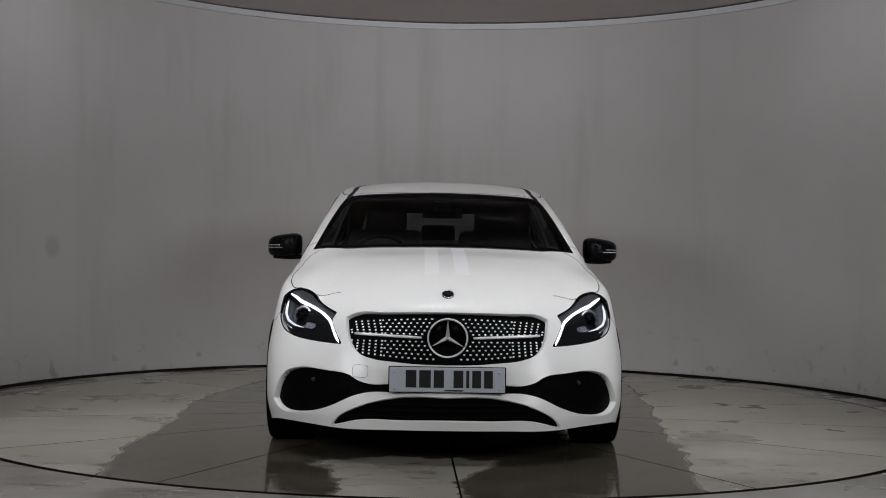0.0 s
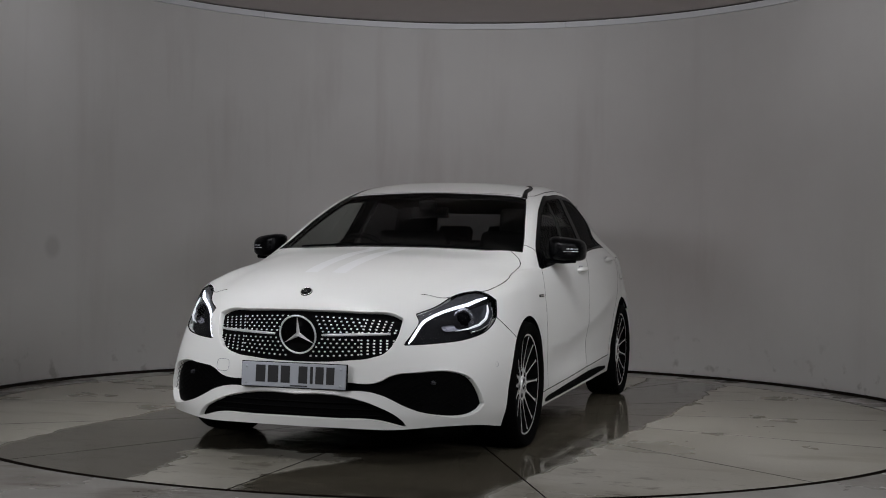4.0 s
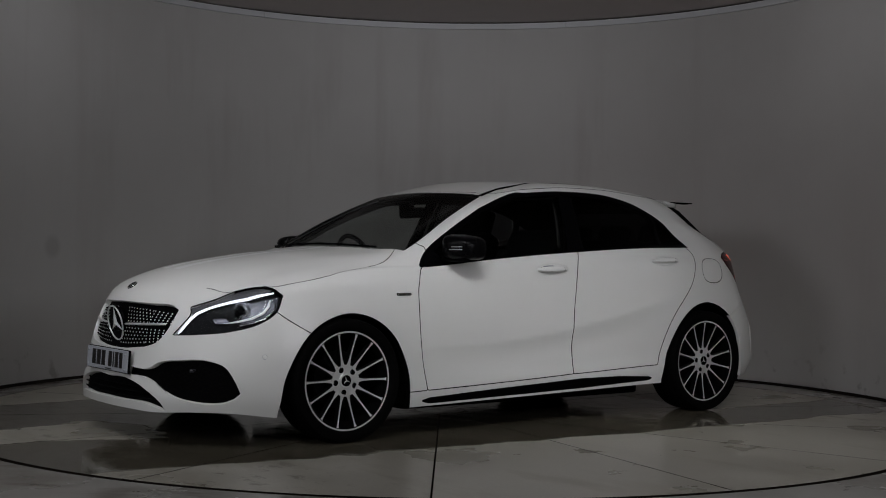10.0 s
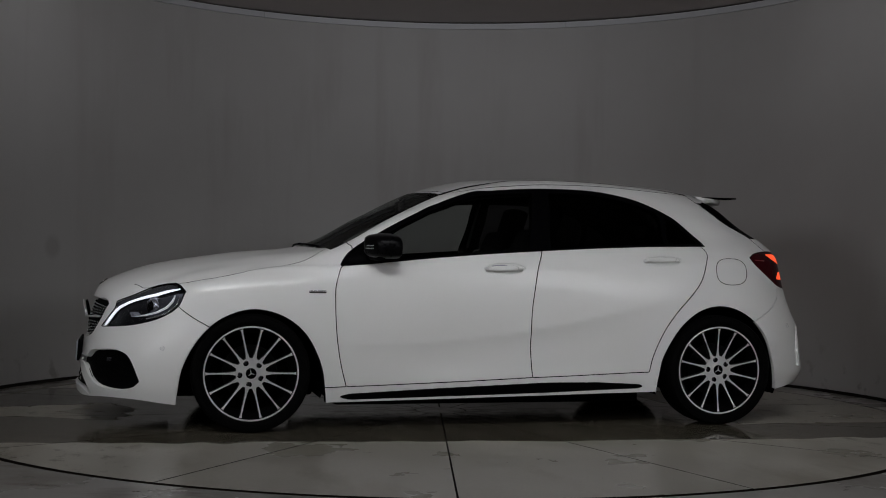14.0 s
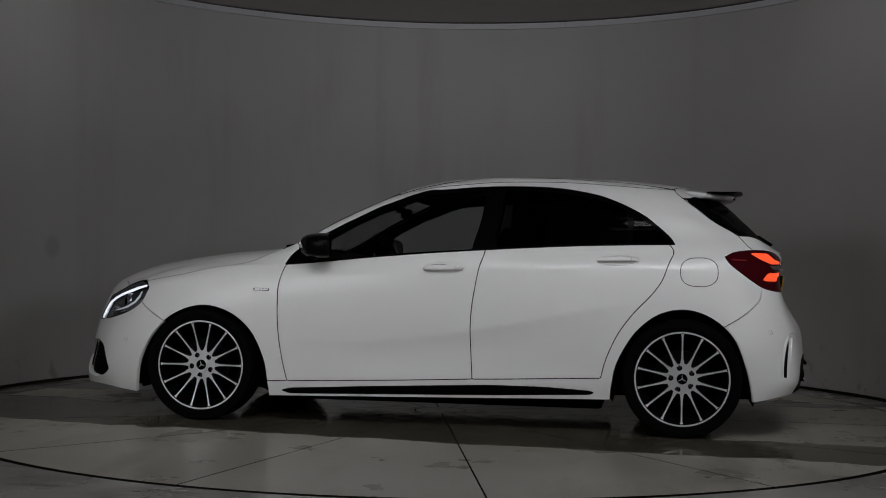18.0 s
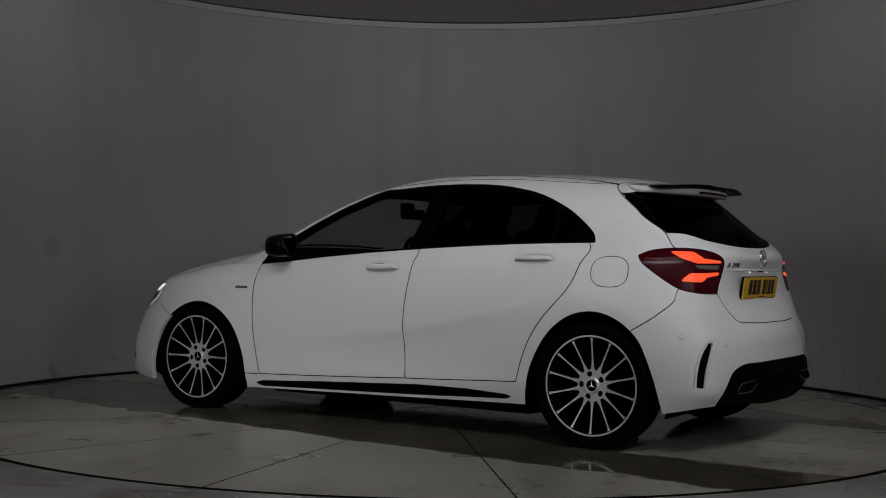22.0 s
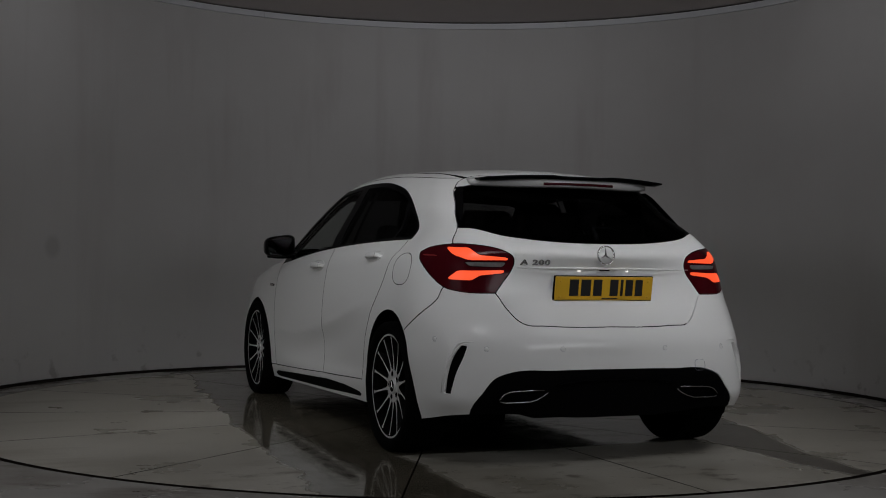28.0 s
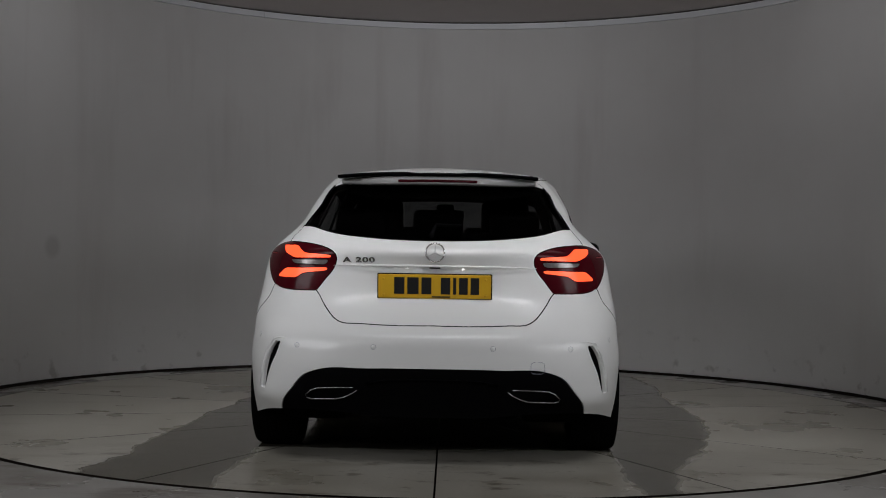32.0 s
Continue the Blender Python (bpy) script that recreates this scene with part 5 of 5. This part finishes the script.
v, f = tube_along(inside_lamp(GUIDE, .012), [.0035, .0070, .0076, .0068, .006, .006, .0066, .0070, .0066, .0055, .0025], 10)
lamp_inside("daytime_light", v, f, DRL, "lit white light guide")
v, f = tube_along(inside_lamp(ACCENT, .010), .0035, 8)
lamp_inside("accent_light", v, f, CHROME, "bright lower lamp edge")
v, f = tube_along(inside_lamp([(1.750, .770, .722), (1.762, .775, .690), (1.79, .774, .658), (1.84, .755, .630), (1.90, .722, .614), (1.96, .678, .606)], .010), [.003, .0065, .0065, .006, .0045, .001], 8)
lamp_inside("inner_light_guide", v, f, INNER_GUIDE, "pale lit inner guide")
# projector lens with its ring, a bright reflector in the rear corner, dark band over the guide
lens_at = Matrix.Translation((1.865, .685, .655)) @ Matrix.Rotation(radians(-70), 4, "Z")
v, f = revolve([(0, .030), (.012, .029), (.024, .024), (.032, .014), (.034, .004)], 32)
lamp_inside("projector_lens", [lens_at @ Vector(q) for q in v], [q[::-1] for q in f], GLOSS_BLACK, "dark glass projector lens")
v, f = revolve([(.034, .004), (.040, .012), (.050, .010), (.054, -.01), (.054, -.05)], 32)
lamp_inside("lens_ring", [lens_at @ Vector(q) for q in v], [q[::-1] for q in f], LENS_RING, "grey lens ring")
v, f = tube_along([lens_at @ Vector((.046 * math.cos(-1.0 + 1.9 * k / 12), .013, .046 * math.sin(-1.0 + 1.9 * k / 12))) for k in range(13)], [.0008] + [.0028] * 11 + [.0008], 6)
lamp_inside("chrome_arc", v, f, CHROME, "thin chrome arc")


def lamp_strip(name, upper, lower, depth, mat, label, n=10):
    """A curved band inside the lamp between two runs of points."""
    rows = []
    for pts in (upper, lower):
        q = [Vector(p) for p in pts]
        run = []
        for i in range(n + 1):
            s_ = i / n * (len(q) - 1)
            k = min(int(s_), len(q) - 2)
            run.append(tuple(q[k].lerp(q[k + 1], s_ - k)))
        rows.append(run)
    mid = [tuple(.5 * (a + b) for a, b in zip(p, q)) for p, q in zip(*rows)]
    ring = [inside_lamp(r, d) for r, d in zip((rows[0], mid, rows[1]), depth)]
    verts = [p for r in ring for p in r]
    m_ = n + 1
    faces = [(a * m_ + i, a * m_ + i + 1, a * m_ + m_ + i + 1, a * m_ + m_ + i) for a in range(2) for i in range(n)]
    lamp_inside(name, verts, faces, mat, label)


lamp_strip("upper_band", [(2.058, .522, .676), (1.95, .602, .718), (1.86, .645, .755), (1.77, .70, .770), (1.73, .745, .762)],
           [(2.06, .542, .640), (2.0, .588, .686), (1.90, .66, .722), (1.845, .701, .735), (1.74, .75, .756)], (.004, .007, .016), LAMP_BAND, "dark grey patterned band")
lamp_strip("corner_reflector", [(1.86, .71, .700), (1.81, .737, .714), (1.765, .76, .727), (1.712, .782, .736)], [(1.90, .735, .606), (1.85, .765, .615), (1.80, .788, .626), (1.735, .808, .674)], (.016, .024, .014), REFLECTOR, "bright bluish corner reflector")
lamp_strip("small_reflector", [(1.99, .62, .625), (1.965, .645, .632), (1.94, .665, .63)], [(1.985, .645, .605), (1.96, .665, .605), (1.93, .69, .612)], (.02, .03, .02), LAMP_GREY, "small grey reflector", 5)
for k_, (name_, loop_) in enumerate(LOOPS):
    if name_ == "headlamp":
        uu, vv = loop_[::2, 0], loop_[::2, 1]
        v, f = tube_along(skin(uu, vv) - skin_normal(uu, vv) * .004, .003, 6, True)
        lamp_inside("lamp_seal", v, f, DARK, "black seal round the lamp")

# ---- tailgate: crease, star, model lettering, spoiler ----
v, f = revolve([(.0395, .003), (.0415, .0075), (.0440, .008), (.046, .006), (.0465, 0)], 40)
rear_at = Matrix.Translation((-1.926, 0, .968)) @ Matrix.Rotation(radians(90), 4, "Z") @ Matrix.Rotation(radians(4), 4, "X")
mesh_object("rear_emblem", [rear_at @ Vector(q) for q in v], [q[::-1] for q in f], CHROME, tailgate, "chrome ring with star")
v, f = star_solid(.041, .010)
mesh_object("emblem_star", [rear_at @ Vector((a, b + .001, c)) for a, b, c in v], f, CHROME, tailgate, "chrome star", False)


def lettering(text, size, depth, mat, parent, at, label):
    cu = bpy.data.curves.new("lettering", "FONT")
    cu.body, cu.size, cu.extrude, cu.align_x = text, size, depth, "CENTER"
    cu.space_character, cu.offset = 1.15, .0016
    tmp = bpy.data.objects.new("lettering", cu)
    scene.collection.objects.link(tmp)
    dg = bpy.context.evaluated_depsgraph_get()
    me = bpy.data.meshes.new_from_object(tmp.evaluated_get(dg))
    bpy.data.objects.remove(tmp)
    me.materials.clear()
    me.materials.append(mat)
    ob = new("lettering", me)
    ob.parent = parent
    ob.matrix_basis = at
    ob["label"] = label
    return ob


letter_at = skin_frame((-1.9, .353, .930), .0015)
letter_at = letter_at @ Matrix.Rotation(radians(180), 4, "Y") @ Matrix.Rotation(radians(-90), 4, "X") @ Matrix.Rotation(radians(180), 4, "Z") @ Matrix.Translation((0, -.012, 0)) @ Matrix.Diagonal((1.25, .8, 1, 1))
lettering("A 200", .043, .0015, LETTER_CHROME, tailgate, letter_at, "chrome model lettering")
# handle crease over the plate with its two small lamps
v, f = tube_along([(-1.898, .47, .903), (-1.914, .3, .905), (-1.92, 0, .905), (-1.914, -.3, .905), (-1.898, -.47, .903)], [.001, .005, .006, .005, .001], 8)
mesh_object("gate_crease", v, f, PAINT, tailgate, "pressed crease over the plate")
part("gate_switch", box_bm(.012, .05, .010, .002), PLASTIC, tailgate, "black opening switch", Matrix.Translation((-1.917, 0, .899)))
PLATE_GLOW = glowing("plate_lamp_glow", (1, .95, .88), 6.0, (.6, .6, .6))
for y in (.13, -.13):
    part("plate_lamp", box_bm(.008, .010, .004, .001), PLATE_GLOW, tailgate, "small lit plate lamp", Matrix.Translation((-1.903, y, .893)))


def swept(section, ys, shift):
    """Loft a closed (x, z) section across the car; shift(y) gives its x and z offset and scale."""
    verts, faces, k = [], [], len(section)
    for y in ys:
        dx, dz, s = shift(y)
        verts += [(section[0][0] + (x - section[0][0]) * s + dx, y, section[0][1] + (z - section[0][1]) * s + dz) for x, z in section]
    for i in range(len(ys) - 1):
        for j in range(k):
            l = (j + 1) % k
            faces.append((i * k + j, i * k + l, i * k + k + l, i * k + k + j))
    faces += [tuple(range(k))[::-1], tuple((len(ys) - 1) * k + j for j in range(k))]
    return verts, faces


YS = [-.5 + i / 30 for i in range(31)]
# white lip that carries the roof line over the screen
LIP = [(-1.43, 1.366), (-1.52, 1.352), (-1.60, 1.343), (-1.648, 1.337), (-1.657, 1.326), (-1.650, 1.304), (-1.60, 1.299), (-1.555, 1.297), (-1.48, 1.32)]
v, f = swept(LIP, [y * .96 for y in YS], lambda y: (.085 * (abs(y) / .5) ** 2.2, -.022 * (abs(y) / .5) ** 2.5, 1 - .5 * (abs(y) / .5) ** 4))
mesh_object("spoiler_lip", v, f, PAINT, tailgate, "white roof spoiler lip")
BLADE = [(-1.545, 1.350), (-1.62, 1.349), (-1.698, 1.350), (-1.702, 1.343), (-1.62, 1.336), (-1.545, 1.342)]
v, f = swept(BLADE, [y * .97 for y in YS], lambda y: (.07 * (abs(y) / .5) ** 2 - .0, -.018 * (abs(y) / .5) ** 2.5 + .006 * (1 / (1 + math.exp((.13 - abs(y)) * 80))), 1))
mesh_object("spoiler_blade", v, f, GLOSS_BLACK, tailgate, "gloss black spoiler blade")
v, f = tube_along([(-1.653 + .085 * (abs(y) / .5) ** 2.2, y, 1.315 - .02 * (abs(y) / .5) ** 2.5) for y in [-.19 + .38 * i / 10 for i in range(11)]], .0085, 8, False, .8)
mesh_object("brake_light", v, f, RED_LENS, tailgate, "dark red high brake light")
# rear wiper
v, f = tube_along([(-1.872, .02, 1.045), (-1.80, .0, 1.10), (-1.80, -.12, 1.098)], [.014, .008, .005], 8)
mesh_object("rear_wiper", v, f, PLASTIC, tailgate, "black rear wiper")

# black fins along the sides of the rear screen
FIN = [(-1.345, .532, 1.296), (-1.372, .546, 1.271), (-1.454, .575, 1.207), (-1.568, .614, 1.122), (-1.645, .639, 1.073)]
for side in (1, -1):
    fv = []
    for (x, y, z), back in zip(FIN, (.060, .078, .064, .035, .003)):
        for dx, dy in ((0, .002), (-back, -.006), (-back, -.014), (0, -.010)):
            fv.append((x + dx, (y + dy) * side, z + .004))
    ff = [(i * 4 + k, i * 4 + (k + 1) % 4, i * 4 + 4 + (k + 1) % 4, i * 4 + 4 + k)[::side] for i in range(4) for k in range(4)] + [(3, 2, 1, 0)[::side], (16, 17, 18, 19)[::side]]
    mesh_object("screen_fin", fv, ff, GLOSS_BLACK, tailgate, "gloss black fin beside the rear screen", False)

# ---- exhaust trims in the diffuser ----
def exhaust(side):
    pts = []
    for y, z in ((.577, .312), (.555, .335), (.526, .346), (.43, .351), (.337, .352), (.336, .345), (.362, .326), (.40, .308), (.435, .299), (.55, .297), (.572, .302)):
        pts.append((-2.025 + .28 * (y - .34) ** 2, side * y, z))
    v, f = tube_along(pts, .0026, 8, True)
    mesh_object("exhaust_trim", v, f, LETTER_CHROME, diffuser, "chrome exhaust trim")
    k = len(pts)
    verts = [(x - .001, y, z) for x, y, z in pts] + [(x + .05, y * .98, z) for x, y, z in pts]
    faces = [(i, (i + 1) % k, k + (i + 1) % k, k + i) for i in range(k)] + [tuple(range(k, 2 * k))]
    mesh_object("exhaust_pocket", verts, faces, DARK, diffuser, "black exhaust outlet", False)


exhaust(1)
exhaust(-1)
v, f = tube_along([(-2.045, y, .375 + .018 * (1 - (y / .3) ** 4)) for y in [-.3 + .06 * i for i in range(11)]], .010, 8, False, .6)
mesh_object("diffuser_rib", v, f, GLOSS_BLACK, diffuser, "raised diffuser rib")
# crease flares round the bumper slots
for side in (1, -1):
    pts = [(-1.945, .672 * side, .566), (-1.922, .715 * side, .568), (-1.906, .742 * side, .558), (-1.889, .772 * side, .505), (-1.876, .797 * side, .42), (-1.872, .806 * side, .335)]
    v, f = tube_along(pts, [.0006, .004, .007, .009, .007, .002], 8)
    mesh_object("slot_flare", v, f, PAINT, rear_bumper, "raised edge round the slot")

# ---- mirrors ----
def door_mirror():
    """Rounded shell: rows from the glass side (rear) to the nose."""
    verts, faces, n = [], [], 28
    rows = [(.602, .92), (.608, 1.0), (.645, 1.0), (.685, .97), (.725, .86), (.75, .62), (.757, .30)]
    for x, s in rows:
        for k in range(n):
            a = 2 * math.pi * k / n
            c, d = math.cos(a), math.sin(a)
            c, d = math.copysign(abs(c) ** .5, c), math.copysign(abs(d) ** .5, d)
            y = .912 + .098 * s * c
            z = 1.002 + .066 * s * d - .013 * c * (d > 0)
            verts.append((x - .035 * (c > 0) * abs(c) * 1.0, y, z))
    for i in range(len(rows) - 1):
        for k in range(n):
            l = (k + 1) % n
            faces.append((i * n + k, i * n + l, i * n + n + l, i * n + n + k))
    faces.append(tuple((len(rows) - 1) * n + k for k in range(n)))
    return verts, faces, n


v, f, n_ = door_mirror()
mirror_objs = []
for side in (1, -1):
    shell = mesh_object("door_mirror", [(a, b * side, c) for a, b, c in v], f if side == 1 else [q[::-1] for q in f], MIRROR_BLACK, car, "gloss black door mirror", True, None, SHIFT)
    ring0 = [(v[k][0] + .006, .912 + (v[k][1] - .912) * .95, 1.0 + (v[k][2] - 1.0) * .95) for k in range(n_)]
    gl = mesh_object("mirror_glass", [(a, b * side, c) for a, b, c in ring0], [tuple(range(n_))[::-1] if side == 1 else tuple(range(n_))], MIRROR_GLASS, shell, "mirror glass", False)
    for z, y0, y1 in ((.990, .915, .992), (1.004, .93, .992)):
        pts = [(.7515 - 3.2 * (y - .90) ** 2, y * side, z) for y in [y0 + (y1 - y0) * i / 6 for i in range(7)]]
        tv, tf = tube_along(pts, .0026, 6)
        mesh_object("indicator_strip", tv, tf, INDICATOR, shell, "pale indicator strip")
    foot = [(.675, .97, .938), (.68, .90, .934), (.69, .84, .935), (.70, .795, .94), (.70, .77, .945)]
    tv, tf = tube_along([(a, b * side, c) for a, b, c in foot], [.020, .022, .020, .022, .024], 10, False, .55)
    mesh_object("mirror_foot", tv, tf, PLASTIC, shell, "black mirror foot")

# ---- cabin ----
def cushion(name, parent, centre, size, tilt=0, mat=SEAT, label="", bev=.05):
    return part(name, box_bm(*size, bev, 3), mat, parent, label, Matrix.Translation(centre) @ Matrix.Rotation(radians(tilt), 4, "Y"), True)


for y in (.36, -.36):
    seat = cushion("front_seat", car, (.02 + OX, y + OY, .52), (.50, .50, .16), -6, label="black sports front seat")
    cushion("backrest", seat, (-.28, 0, .34), (.16, .48, .60), -18)
    cushion("headrest", seat, (-.40, 0, .70), (.11, .27, .19), -12, bev=.04)
    for dy in (.22, -.22):
        cushion("side_bolster", seat, (-.25, dy, .28), (.20, .08, .44), -18, bev=.03)
bench = cushion("rear_bench", car, (-.88 + OX, OY, .55), (.46, 1.25, .18), -4, label="black rear bench seat")
cushion("backrest", bench, (-.33, 0, .30), (.15, 1.22, .52), -24)
for y in (.38, 0, -.38):
    cushion("headrest", bench, (-.47, y, .60), (.09, .25, .13), -18, bev=.035)
dash_sec = [(.62, .72), (.60, .86), (.64, .945), (.76, .965), (.93, .965), (.93, .60), (.70, .60)]
v, f = swept(dash_sec, [-.68 + .085 * i for i in range(17)], lambda y: (0, -.02 * (abs(y) / .68) ** 4, 1))
dash = mesh_object("dashboard", v, f, SEAT, car, "black dashboard", True, None, SHIFT)
wheel_at = Matrix.Translation((.50, -.36, .90)) @ Matrix.Rotation(radians(-68), 4, "Y")
pts = [wheel_at @ Vector((.185 * math.cos(2 * math.pi * k / 40), .185 * math.sin(2 * math.pi * k / 40), 0)) for k in range(40)]
v, f = tube_along(pts, .015, 8, True)
sw = mesh_object("steering_wheel", v, f, PLASTIC, car, "black steering wheel on the right", True, None, SHIFT)
part("airbag_pad", box_bm(.16, .17, .05, .02), PLASTIC, sw, "", wheel_at)
part("wheel_spoke", box_bm(.05, .36, .018, .006), PLASTIC, sw, "", wheel_at)
im = part("rear_view_mirror", box_bm(.035, .24, .065, .015), PLASTIC, car, "black rear-view mirror", SHIFT @ pose(.34, 0, 1.215, 0, 10, 0))
part("mirror_bracket", box_bm(.05, .11, .07, .02), PLASTIC, im, "", pose(.035, 0, .045))
for side in (1, -1):
    tv, tf = tube_along([(-.235, .70 * side, 1.02), (-.265, .64 * side, 1.18), (-.29, .575 * side, 1.31)], [.009, .008, .007], 8)
    mesh_object("pillar_trim", tv, tf, TRIM_GREY, car, "pale grey door pillar trim", True, None, SHIFT)
# black shaded edges round the screens and wipers at the foot
v, f = tube_along([(.955, .52, 1.0), (.99, .2, 1.014), (1.0, -.1, 1.016), (.99, -.35, 1.012)], .006, 6)
mesh_object("front_wiper", v, f, PLASTIC, car, "black wiper at the screen's foot", True, None, SHIFT)
v, f = tube_along([(.975, -.55, 1.0), (.995, -.3, 1.012), (1.0, .05, 1.018)], .006, 6)
mesh_object("front_wiper", v, f, PLASTIC, car, "black wiper at the screen's foot", True, None, SHIFT)


def motions():
    """The table turns the car through half a turn."""
    turn = [(0, -89.0), (.4, -89.05), (.7, -89.7), (1, -91.05), (1.5, -93.87), (2, -96.68), (3, -102.3), (6, -119.47), (9, -136.97), (12, -154.62), (15, -172.3), (18, -189.87), (21, -207.34), (24, -224.75), (27, -242.15), (30, -259.58), (32, -271.17)]
    for thing in (turntable, car):
        walk(thing, [(t, pose(0, 0, 0, 0, 0, a)) for t, a in turn])


motions()
